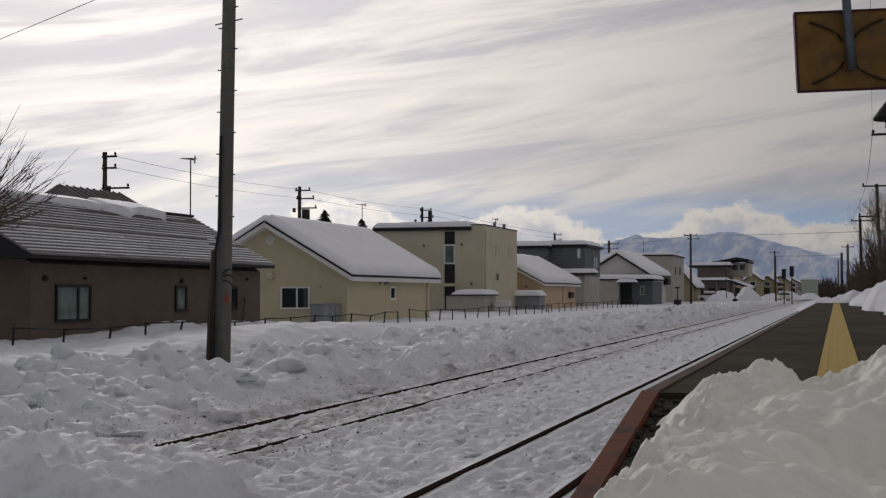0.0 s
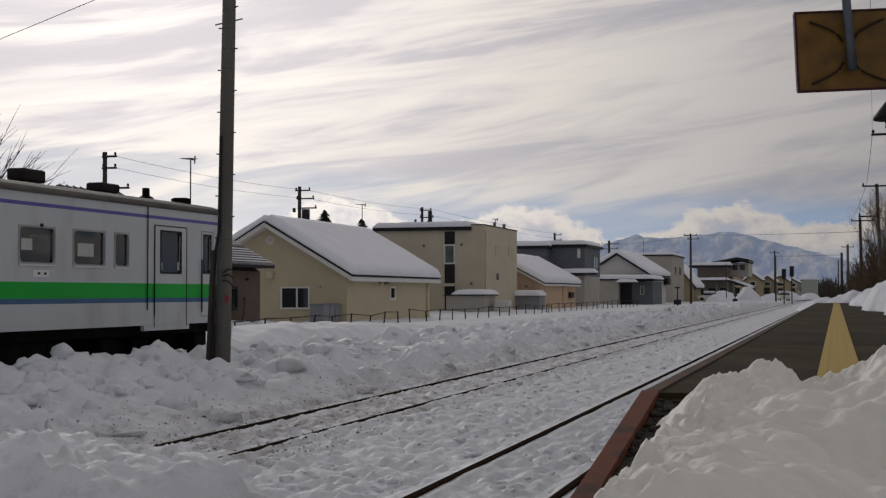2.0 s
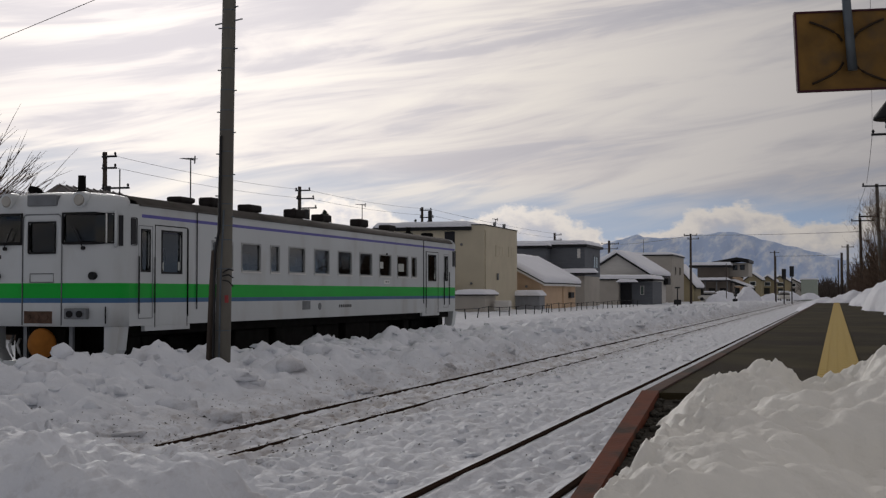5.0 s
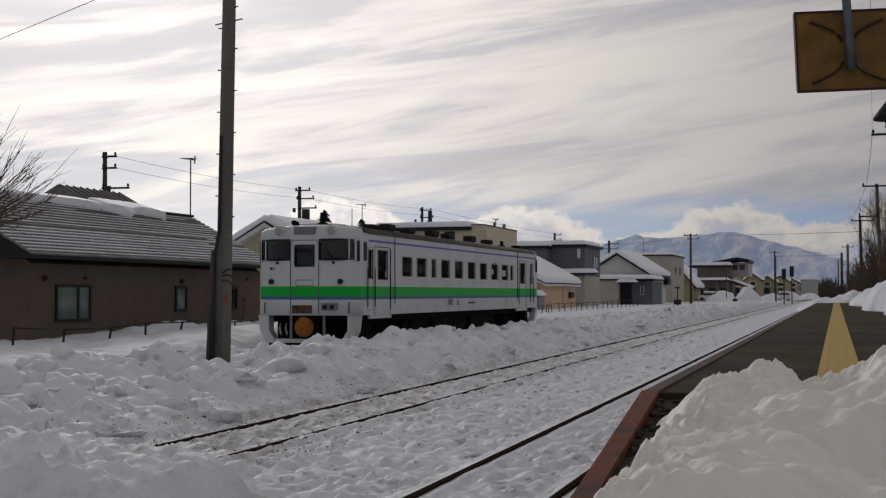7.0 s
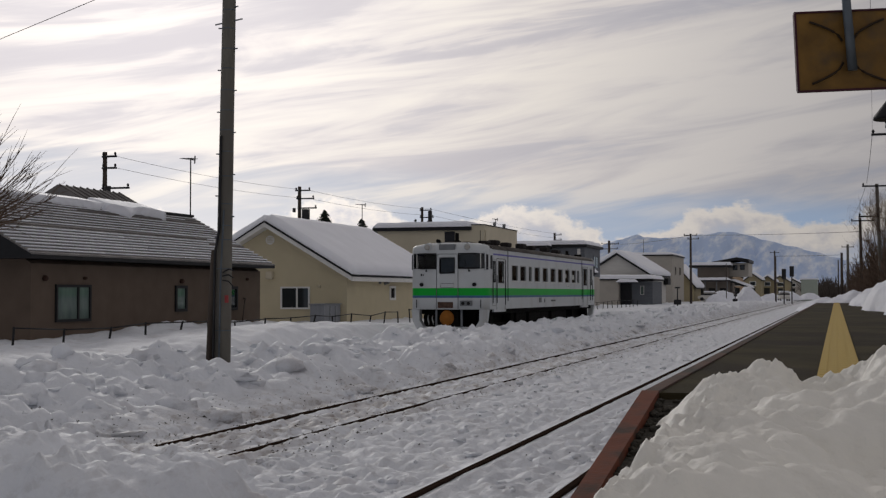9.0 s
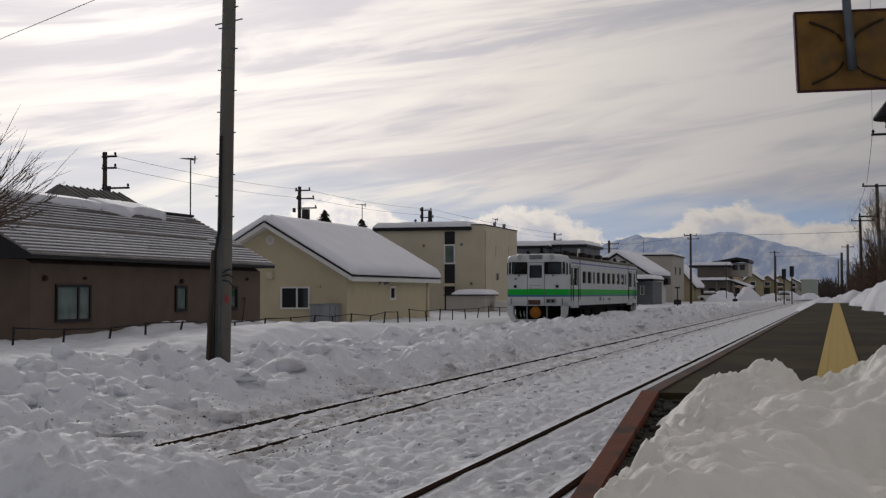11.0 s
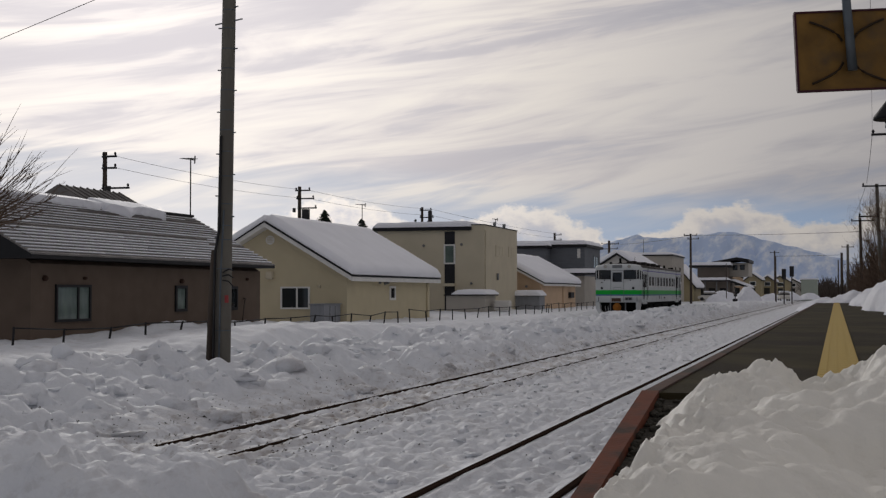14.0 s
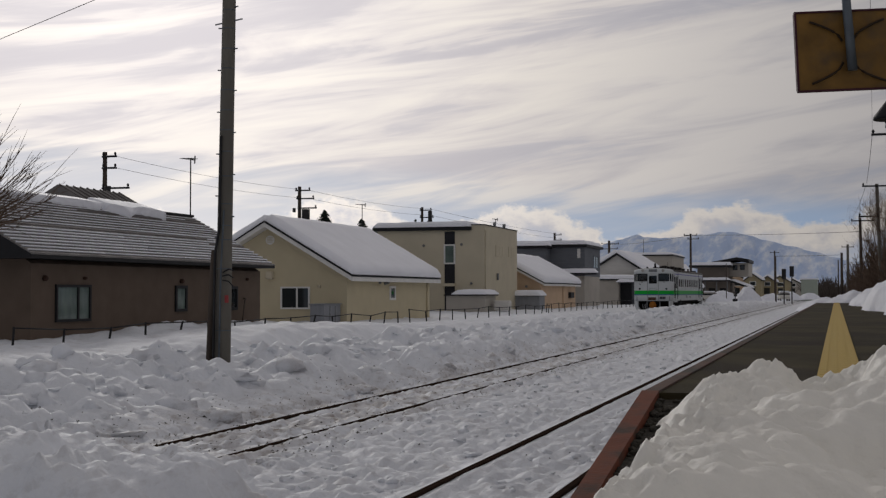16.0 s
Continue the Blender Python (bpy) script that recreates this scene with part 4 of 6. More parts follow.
def far_houses():
    h = thing("house", "taupe box-shaped house with a flat snowy roof", "house", "houses along the line")
    part("wall", bx(-33.0, -25.0, 211.0, 227.3, -0.3, 7.6), M["taupe_wall"], h)
    flat_roof(h, -33.0, -25.0, 211.0, 227.3, 7.603, 0.2, 0.2, 0.25, 21.0)
    for a, b in ((214, 216), (220, 222.5)):
        window(h, "E", -25.0, a, b, 4.5, 6.0, M["taupe_wall"], bar=0.15)
    h = thing("house", "small ochre house with a steep snow-laden roof", "house", "houses along the line")
    part("wall", gable_y(bmesh.new(), -27.0, 3.0, 234, 246, -0.3, 2.9, 6.4), M["ochre_wall"], h)
    gable_roof(h, -27.0, 3.0, 234, 246, 2.9, 6.4, 0.5, 0.5, 0.15, M["fascia_dark"], 0.5, 23.0)
    # two-storey house with an open carport
    h = thing("house", "two-storey house with dark flat roofs and a carport", "house", "houses along the line")
    part("wall", bx(-27.0, -20.0, 262.0, 276.0, -0.3, 4.6), M["umber_wall"], h)
    part("upper_wall", bx(-26.2, -20.4, 262.5, 276.0, 4.603, 6.7), M["umber_wall"], h)
    flat_roof(h, -27.2, -20.0, 261.5, 276.0, 6.703, 0.5, 0.4, 0.4, 25.0)
    bm = prism(bmesh.new(), [(-24.3, 7.7), (-18.7, 8.7), (-16.4, 8.3), (-16.4, 7.6), (-18.7, 8.1), (-24.3, 7.5)], "y", 264, 280)
    part("upper_roof", bm, M["fascia_dark"], h)
    part("tower", bx(-22.5, -16.6, 266, 279, 5.0, 7.6), M["taupe_wall"], h)
    for xx in (-22.0, -19.6, -18.2):
        window(h, "S", 266.0, xx, xx + 0.9, 6.2, 7.2, M["fascia_dark"], bar=0.1)
    for xx in (-26.6, -24.4, -22.2, -20.2):
        part("post", bx(xx, xx + 0.16, 258.0, 258.16, -0.2, 3.9), M["grey_metal"], h)
    part("carport_roof", bx(-27.2, -19.6, 257.6, 261.9, 3.9, 4.15), M["fascia_dark"], h)
    snow_slab(h, ((-27.2, 257.5, 4.15), (-19.6, 257.5, 4.15), (-19.6, 261.4, 4.15), (-27.2, 261.4, 4.15)), (0, 0, 1), 0.5, 27.0, edge=0.5, res=0.6)
    for xx in (-26.4, -24.0, -21.8):
        window(h, "S", 262.0, xx, xx + 1.3, 1.0, 2.6, M["fascia_dark"], bar=0.1)
    part("side_stair", prism(bmesh.new(), [(-19.9, 4.2), (-15.8, 2.6), (-15.8, 2.3), (-19.9, 3.8)], "y", 262, 270), M["fascia_dark"], h)
    snow_slab(h, ((-19.8, 262, 4.2), (-15.7, 262, 2.65), (-15.7, 270, 2.65), (-19.8, 270, 4.2)), (0.35, 0, 1), 0.4, 29.0, res=0.6)
    specs = [(-19.0, -15.6, 292, 304, 4.4, 5.6, "ochre_wall"), (-16.6, -13.2, 306, 318, 4.1, 5.3, "ochre_wall"), (-15.4, -10.8, 330, 342, 4.3, 5.6, "ochre_wall"),
             (-13.2, -8.6, 352, 366, 3.9, 5.1, "taupe_wall"), (-10.8, -7.0, 372, 384, 3.8, 5.2, "slate_wall"), (-24.0, -18.8, 300, 312, 4.2, 5.8, "peach_wall")]
    for k, (a, b, ya, yb, ev, ap, m) in enumerate(specs):
        h = thing("house", "small distant house with a snowy gable roof", "house", "houses along the line")
        xc, half = (a + b) / 2, (b - a) / 2
        part("wall", gable_y(bmesh.new(), xc, half, ya, yb, -0.3, ev, ap), M[m], h)
        gable_roof(h, xc, half, ya, yb, ev, ap, 0.3, 0.3, 0.15, M["fascia_dark"], 0.35, 31.0 + k)
        window(h, "S", ya, xc - half * 0.5, xc + half * 0.3, 1.4, 2.8, M["fascia_dark"], bar=0.12)
        window(h, "S", ya, xc - half * 0.4, xc + half * 0.4, 3.2, 4.2, M["white_trim"], bar=0.12)
    h = thing("hut", "pale green equipment hut beyond the platform end", "hut")
    part("wall", bx(-7.4, -3.9, 300, 306, -0.3, 4.6), mat("pale_green_wall", (0.36, 0.40, 0.34), 0.8, var=0.06), h)
    part("roof", bx(-7.6, -3.7, 299.8, 306.2, 4.603, 4.9), M["roof_snow"], h)


far_houses()


# ---------------------------------------------------------------- poles, wires, fences
def step_bolts(parent, base, top, r, n, m):
    b, t = Vector(base), Vector(top)
    for k in range(n):
        p = b.lerp(t, 0.12 + 0.88 * k / n)
        s = 1 if k % 2 else -1
        bm = tube(bmesh.new(), [(p.x, p.y, p.z), (p.x + s * (r + 0.05), p.y - 0.02, p.z + 0.01)], 0.011, 6)
        part("step_bolt", bm, m, parent)


def near_pole():
    p = tagged(empty("utility_pole"), "tall leaning concrete utility pole standing in the snow bank", "pole", "utility poles")
    b, t = Vector((-9.58, 19.43, -0.3)), Vector((-9.36, 19.26, 8.4))

    def at(z):
        return b.lerp(t, (z + 0.3) / 8.7)
    part("shaft", tube(bmesh.new(), [at(-0.3), at(2.0), at(5.0), at(8.4)], [0.132, 0.125, 0.113, 0.10], 24), M["pole_concrete"], p, "weathered concrete shaft")
    for z in (1.05, 2.05, 2.52, 2.75, 3.1, 3.55, 3.95, 4.3, 4.62, 4.95, 5.3, 5.62, 5.95, 6.25, 6.6, 7.0):
        c = at(z)
        part("band", tube(bmesh.new(), [(c.x, c.y, z - 0.008), (c.x, c.y, z + 0.008)], 0.134 - 0.004 * z, 24), M["galv"], p)
    # wooden stake and cable guard strapped to the foot
    part("guard", tube(bmesh.new(), [(-9.80, 19.36, -0.2), (-9.72, 19.36, 1.75), (-9.70, 19.38, 2.35)], [0.055, 0.055, 0.045], 10), M["wood_dark"], p, "dark wooden guard strapped to the foot")
    part("conduit", tube(bmesh.new(), [(-9.66, 19.27, -0.2), (-9.62, 19.25, 2.3), (-9.53, 19.22, 2.7), (-9.50, 19.2, 4.2)], 0.022, 8), M["black_metal"], p)
    part("conduit", tube(bmesh.new(), [(-9.56, 19.27, 0.2), (-9.52, 19.26, 2.0), (-9.46, 19.24, 3.0)], 0.016, 8), M["galv"], p)
    # bent switch twigs of wire half way up
    for dz in (0.0, 0.06, -0.07):
        part("wire_end", tube(bmesh.new(), [(-9.48, 19.25, 1.93 + dz), (-9.36, 19.22, 1.95 + dz * 1.5), (-9.27, 19.2, 1.90 + dz * 2)], 0.012, 6), M["black_metal"], p)
    part("tag", bx(-9.44, -9.38, 19.24, 19.26, 1.50, 1.62), mat("faded_red_tag", (0.30, 0.05, 0.05), 0.6), p, "small faded red tag")
    step_bolts(p, at(1.8), at(8.0), 0.12, 16, M["galv"])
    c = at(6.08)
    part("step_bolt", tube(bmesh.new(), [(c.x - 0.24, c.y, 6.03), (c.x + 0.24, c.y, 6.1)], 0.012, 6), M["galv"], p)


near_pole()


def line_pole(x, y, top, r=0.13, arms=(), lean=0.0, m="wood_dark", extras=None, label="wooden utility pole with crossarms", z0=-0.2):
    p = tagged(empty("utility_pole"), label, "pole", "utility poles")
    part("shaft", tube(bmesh.new(), [(x, y, z0), (x + lean, y, top)], [r, r * 0.75], 10), M[m], p)
    for dz, x0, x1 in arms:
        z = top - dz
        arm = part("crossarm", bx(x + lean + x0, x + lean + x1, y - 0.16, y - 0.08, z - 0.05, z + 0.05), M["black_metal"], p)
        for xx in (x0 + 0.08, x1 - 0.08):
            part("insulator", tube(bmesh.new(), [(x + lean + xx, y - 0.12, z + 0.05), (x + lean + xx, y - 0.12, z + 0.13), (x + lean + xx, y - 0.12, z + 0.22)], [0.03, 0.07, 0.04], 8), M["black_metal"], arm)
    for q in extras or ():
        part("transformer", tube(bmesh.new(), [(x + q[0], y - 0.3, q[1]), (x + q[0], y - 0.3, q[2])], q[3], 12), M["black_metal"], p)
    return p


def wire(pts, r=0.012, sag=0.22, label="thin black overhead wire"):
    bm = bmesh.new()
    a, b = Vector(pts[0]), Vector(pts[1])
    tube(bm, [a.lerp(b, k / 12) + Vector((0, 0, -4 * sag * (k / 12) * (1 - k / 12))) for k in range(13)], r, 5)
    return tagged(mesh_ob("overhead_wire", bm, M["black_metal"]), label, "wire", "overhead wires")


# behind the houses
line_pole(-36.3, 60.0, 9.0, 0.15, ((0.25, -0.1, 0.75), (0.85, -0.1, 0.75), (1.9, -0.1, 1.5)), extras=((0.35, 6.4, 7.2, 0.16),))
line_pole(-37.7, 89.1, 9.5, 0.17, ((0.3, -0.3, 0.9), (0.9, -0.2, 1.2), (1.6, -0.1, 1.4)), extras=((0.62, 6.9, 7.8, 0.30), (-0.3, 7.6, 7.9, 0.12)))
line_pole(-38.4, 121.1, 10.0, 0.17, ((0.3, -0.2, 1.0), (1.0, -0.2, 1.2)), extras=((0.9, 8.4, 9.6, 0.2),))
line_pole(-37.3, 178.4, 10.0, 0.2, ((0.3, -0.1, 1.0), (1.0, -0.1, 1.0)))
line_pole(-34.6, 207.7, 10.0, 0.25, ((0.5, -1.2, 1.6), (1.3, -1.0, 1.4)), extras=((0.5, 6.5, 7.6, 0.35),))
line_pole(-18.4, 175.7, 9.5, 0.17, ((0.2, -0.9, 0.9), (0.7, -0.4, 1.1)))
line_pole(-13.0, 300.0, 11.0, 0.2, ((0.4, -1.0, 1.0),))
line_pole(-8.4, 196.7, 7.0, 0.13)
line_pole(-16.5, 210.0, 6.3, 0.07)
line_pole(-30.0, 214.0, 10.4, 0.05, m="galv", label="thin steel mast above the roofs", z0=7.8)
for z0, z1 in ((8.75, 9.2), (8.15, 8.6)):
    wire(((-35.6, 60.0, z0), (-36.9, 89.1, z1)), 0.010)
    wire(((-36.9, 89.1, z1), (-37.5, 121.1, z1 + 0.6)), 0.011)
    wire(((-37.5, 121.1, z1 + 0.6), (-36.5, 178.4, z1 + 0.6)), 0.013)
wire(((-18.4, 175.7, 9.3), (2.1, 128.0, 7.35)), 0.022, 0.1)
wire(((-34.6, 207.7, 9.4), (-18.4, 175.7, 9.3)), 0.022, 0.3)
wire(((-8.4, 196.7, 7.0), (1.0, 200.0, 7.2)), 0.025, 0.05)
wire(((-9.44, 19.2, 7.3), (-28.7, 29.0, 5.9)), 0.007, 0.05)

# beside the platform
line_pole(2.45, 61.6, 9.0, 0.16, ((0.28, -0.75, 0.75),), lean=-0.12, m="pole_concrete", label="grey concrete utility pole behind the platform")
line_pole(3.0, 93.0, 9.0, 0.15, ((0.15, -0.95, 0.95), (2.2, -1.2, 0.1)), lean=-0.3, m="pole_concrete", label="grey concrete utility pole behind the platform")
line_pole(2.35, 128.0, 8.65, 0.17, ((0.3, -0.8, 1.2),), lean=-0.15, label="dark wooden utility pole behind the platform")
line_pole(1.75, 208.0, 9.0, 0.24, ((0.4, -0.9, 0.9),), m="pole_concrete")
line_pole(0.95, 230.0, 8.4, 0.26, ())
line_pole(0.4, 238.0, 7.4, 0.13, ())
for xx in (-0.7, 0.7):
    wire(((2.33 + xx, 61.6, 8.8), (1.0 + xx, 12.0, 8.8)), 0.006, 0.4)
    wire(((2.33 + xx, 61.6, 8.8), (2.7 + xx, 93.0, 8.9)), 0.012, 0.3)
    wire(((2.7 + xx, 93.0, 8.9), (2.2 + xx, 128.0, 8.7)), 0.014, 0.3)


def antenna(x, y, z0, z1, w):
    a = tagged(empty("antenna"), "thin television aerial on a roof mast", "antenna", "aerials")
    part("mast", tube(bmesh.new(), [(x, y, z0), (x, y, z1)], 0.03, 6), M["black_metal"], a)
    part("boom", tube(bmesh.new(), [(x - w, y, z1 + 0.03), (x + w * 0.6, y, z1 - 0.06)], 0.022, 6), M["black_metal"], a)
    for k in range(6):
        xx = x - w + k * w * 0.3
        part("element", tube(bmesh.new(), [(xx, y - 0.3, z1), (xx, y + 0.3, z1 + 0.02)], 0.012, 5), M["black_metal"], a)
    part("reflector", tube(bmesh.new(), [(x + w * 0.55, y, z1 - 0.2), (x + w * 0.6, y, z1 + 0.12)], 0.03, 6), M["black_metal"], a)


antenna(-25.2, 48.2, 4.8, 7.15, 0.33)
antenna(-34.98, 95.0, 0.3, 8.5, 0.45)
antenna(-30.5, 119.0, 7.3, 8.6, 0.3)

# yard fence: leaning posts with two rails, half buried
fence = tagged(empty("fence"), "sagging dark metal fence half buried in snow", "fence")
rng = random.Random(11)


def fence_run(x, y0, y1, gap, z0, z1, lean=0.25):
    tops, y = [], y0
    while y <= y1:
        lx = rng.uniform(-0.1, 0.1)
        ly = rng.uniform(-lean * 0.4, lean)
        zz = z1 + rng.uniform(-0.07, 0.07)
        part("post", tube(bmesh.new(), [(x, y, z0), (x + lx, y + ly, zz)], 0.035, 6), M["fascia_dark"], fence)
        tops.append(Vector((x + lx, y + ly, zz - 0.03)))
        y += gap * rng.uniform(0.85, 1.15)
    for a, b in zip(tops, tops[1:]):
        part("rail", tube(bmesh.new(), [a, b], 0.02, 6), M["fascia_dark"], fence)


fence_run(-20.2, 29.0, 62.0, 2.3, -0.1, 0.74)
fence_run(-20.6, 63.0, 98.0, 2.6, -0.1, 0.80)
fence_run(-21.4, 99.0, 150.0, 2.6, -0.1, 0.86, 0.08)


def marker(x, y, z0, h, label):
    p = tagged(empty("track_marker"), label, "marker")
    part("post", tube(bmesh.new(), [(x, y, z0), (x, y, z0 + h)], 0.05, 8), M["black_metal"], p)
    part("lamp", bx(x - 0.28, x + 0.28, y - 0.12, y + 0.12, z0 + h * 0.35, z0 + h * 0.55, bevel=0.05), M["black_metal"], p)
    part("cap", bx(x - 0.2, x + 0.2, y - 0.1, y + 0.1, z0 + h, z0 + h + 0.12, bevel=0.03), M["black_metal"], p)


marker(-11.6, 101.0, 0.1, 1.9, "dark point indicator post standing in the snow")
marker(-11.2, 155.0, 0.1, 1.6, "dark point indicator post standing in the snow")
marker(-16.2, 225.0, 0.3, 2.2, "dark signal post in the snow beside the road")


def signal(x, y, h):
    p = tagged(empty("railway_signal"), "black railway signal on a slim mast", "signal")
    part("mast", tube(bmesh.new(), [(x, y, -0.1), (x, y, h)], 0.09, 8), M["black_metal"], p)
    part("head", bx(x - 0.32, x + 0.32, y - 0.2, y + 0.1, h - 1.5, h + 0.1, bevel=0.1), M["black_metal"], p)


signal(-7.55, 205.0, 5.2)
signal(-6.4, 205.0, 5.6)


def parked_car(x, y, rz, label):
    c = tagged(empty("car", x, y, 0.28, rz), label, "car", "parked cars")
    bm = prism(bmesh.new(), [(-2.0, 0.3), (-2.05, 0.75), (-1.5, 0.92), (-0.9, 1.4), (0.9, 1.45), (1.6, 0.95), (2.0, 0.85), (2.05, 0.3)], "y", -0.8, 0.8)
    bmesh.ops.bevel(bm, geom=bm.edges[:], offset=0.06, segments=2, affect="EDGES")
    part("body", bm, M["pale_wall"], c)
    part("windscreen", bx(-1.35, 1.35, -0.815, 0.815, 0.98, 1.30), M["dark_panel"], c)
    part("roof_snow", bx(-1.0, 1.0, -0.75, 0.75, 1.46, 1.72, bevel=0.12), M["roof_snow"], c)
    for xx in (-1.3, 1.3):
        for s in (-1, 1):
            w = part("wheel", tube(bmesh.new(), [(xx, s * 0.62, 0.31), (xx, s * 0.83, 0.31)], 0.31, 16), M["black_metal"], c)


parked_car(-21.5, 236.0, 5, "pale car with snow on its roof parked by a house")
parked_car(-8.6, 232.0, 100, "dark-windowed car under snow beside the road")


# ---------------------------------------------------------------- station board and lamp
def station_board():
    s = tagged(empty("station_board"), "yellow-brown hanging board seen from its bracketed back", "sign")
    m_y = mat("aged_yellow_board", (0.175, 0.092, 0.018), 0.6, var=0.3, scale=6, second=(0.09, 0.06, 0.03), smix=(0.5, 0.75), sscale=5, spec=0.3)
    m_e = mat("dark_maroon_rim", (0.05, 0.012, 0.02), 0.6)
    x0, x1, y, z0, z1 = -0.275, 0.475, 10.33, 3.19, 3.775
    part("panel", bx(x0, x1, y, y + 0.025, z0, z1), m_y, s, "yellow-brown sheet metal panel")
    for q in ((x0 - 0.012, x1 + 0.012, y - 0.012, y + 0.03, z1, z1 + 0.014), (x0 - 0.012, x1 + 0.012, y - 0.012, y + 0.03, z0 - 0.014, z0), (x0 - 0.016, x0, y - 0.012, y + 0.03, z0, z1), (x1, x1 + 0.016, y - 0.012, y + 0.03, z0, z1)):
        part("rim", bx(*q), m_e, s, "dark maroon rim")
    # curved stays
    cx, cz = 0.10, 3.47
    for sx in (-1, 1):
        for sz in (-1, 1):
            pts = []
            for k in range(9):
                t = k / 8
                pts.append((cx + sx * (0.04 + 0.24 * t), y - 0.02, cz + sz * (0.08 + 0.155 * t ** 0.55)))
            part("stay", tube(bmesh.new(), pts, 0.009, 8), mat("stay_rust", (0.035, 0.022, 0.012), 0.7) if sx + sz == -2 else bpy.data.materials["stay_rust"], s, "dark curved stay")
    part("hanger", tube(bmesh.new(), [(0.115, y - 0.06, 3.32), (0.098, y - 0.05, 3.8), (0.075, y - 0.04, 4.55)], [0.036, 0.034, 0.034], 14), M["galv"], s, "grey steel hanger pipe")
    part("arm", tube(bmesh.new(), [(0.075, y - 0.04, 4.5), (1.55, y - 0.04, 4.5)], 0.04, 10), M["galv"], s)
    part("post", tube(bmesh.new(), [(1.55, y - 0.04, P_Z), (1.55, y - 0.04, 4.7)], 0.06, 12), M["galv"], s)
    s.matrix_world = Matrix.Translation((0.1, y, 3.48)) @ pose(0, 0, 0, 0, -2.3, 16) @ Matrix.Translation((-0.1, -y, -3.48))


station_board()


def platform_lamp():
    s = tagged(empty("platform_lamp"), "dark conical lamp on a platform lamp post", "lamp")
    x, y, z = 0.86, 21.0, 4.28
    part("shade", tube(bmesh.new(), [(x, y, z), (x, y, z + 0.05), (x, y, z + 0.32), (x, y, z + 0.40)], [0.29, 0.29, 0.08, 0.05], 20), M["fascia_dark"], s, "dark enamel shade")
    part("bulb", tube(bmesh.new(), [(x, y, z - 0.02), (x, y, z - 0.12), (x, y, z - 0.16)], [0.12, 0.12, 0.07], 14), M["grey_metal"], s)
    part("arm", tube(bmesh.new(), [(x, y, z + 0.38), (x + 0.2, y, z + 0.62), (x + 0.75, y, z + 0.62)], 0.03, 8), M["galv"], s)
    part("post", tube(bmesh.new(), [(x + 0.75, y, P_Z), (x + 0.75, y, z + 0.8)], [0.07, 0.05], 12), M["galv"], s)


platform_lamp()


# ---------------------------------------------------------------- trees and brush
M["bark"] = mat("grey_bark", (0.075, 0.06, 0.05), 0.9, var=0.3, scale=6)
M["twig"] = mat("brown_twigs", (0.12, 0.082, 0.058), 0.9, var=0.3, scale=3)
M["needles"] = mat("dark_needles", (0.022, 0.032, 0.022), 0.85, var=0.4, scale=3)


def branch(bm, p, d, length, r, depth, rng, minr=0.006):
    pts, radii = [p], [r]
    q, dd = Vector(p), Vector(d)
    for k in range(4):
        dd = (dd + Vector((rng.uniform(-.18, .18), rng.uniform(-.18, .18), rng.uniform(-.05, .16)))).normalized()
        q = q + dd * length / 4
        pts.append(q.copy())
        radii.append(max(minr * 0.7, r * (1 - 0.16 * (k + 1))))
    tube(bm, pts, radii, 5 if depth else 4, cap=False)
    if depth <= 0:
        return
    for k in range(rng.randint(3, 5)):
        i = rng.randint(1, 4)
        side = Vector((rng.uniform(-1, 1), rng.uniform(-1, 1), rng.uniform(-0.1, 0.9))).normalized()
        branch(bm, pts[i], (dd * 0.75 + side * 0.75).normalized(), length * rng.uniform(0.5, 0.8), max(minr, radii[i] * 0.55), depth - 1, rng, minr)


def bare_tree(x, y, z, h, r, seed, lean=(0, 0), depth=4, label="bare deciduous tree with fine grey-brown twigs"):
    rng = random.Random(seed)
    t = tagged(empty("tree"), label, "tree", "bare trees")
    top = Vector((x + lean[0] * h * 0.4, y + lean[1] * h * 0.4, z + h * 0.4))
    part("trunk", tube(bmesh.new(), [(x, y, z - 0.2), Vector((x, y, z)).lerp(top, 0.5), top], [r, r * 0.85, r * 0.7], 10), M["bark"], t)
    bm = bmesh.new()
    for k in range(9):
        a = k * 0.7 + rng.random()
        branch(bm, Vector((x, y, z)).lerp(top, rng.uniform(0.6, 1.0)), Vector((math.cos(a) * 0.6 + lean[0], math.sin(a) * 0.6 + lean[1], 0.85)).normalized(), h * 0.32, r * 0.5, depth, rng)
    part("crown", bm, M["twig"], t)
    return t


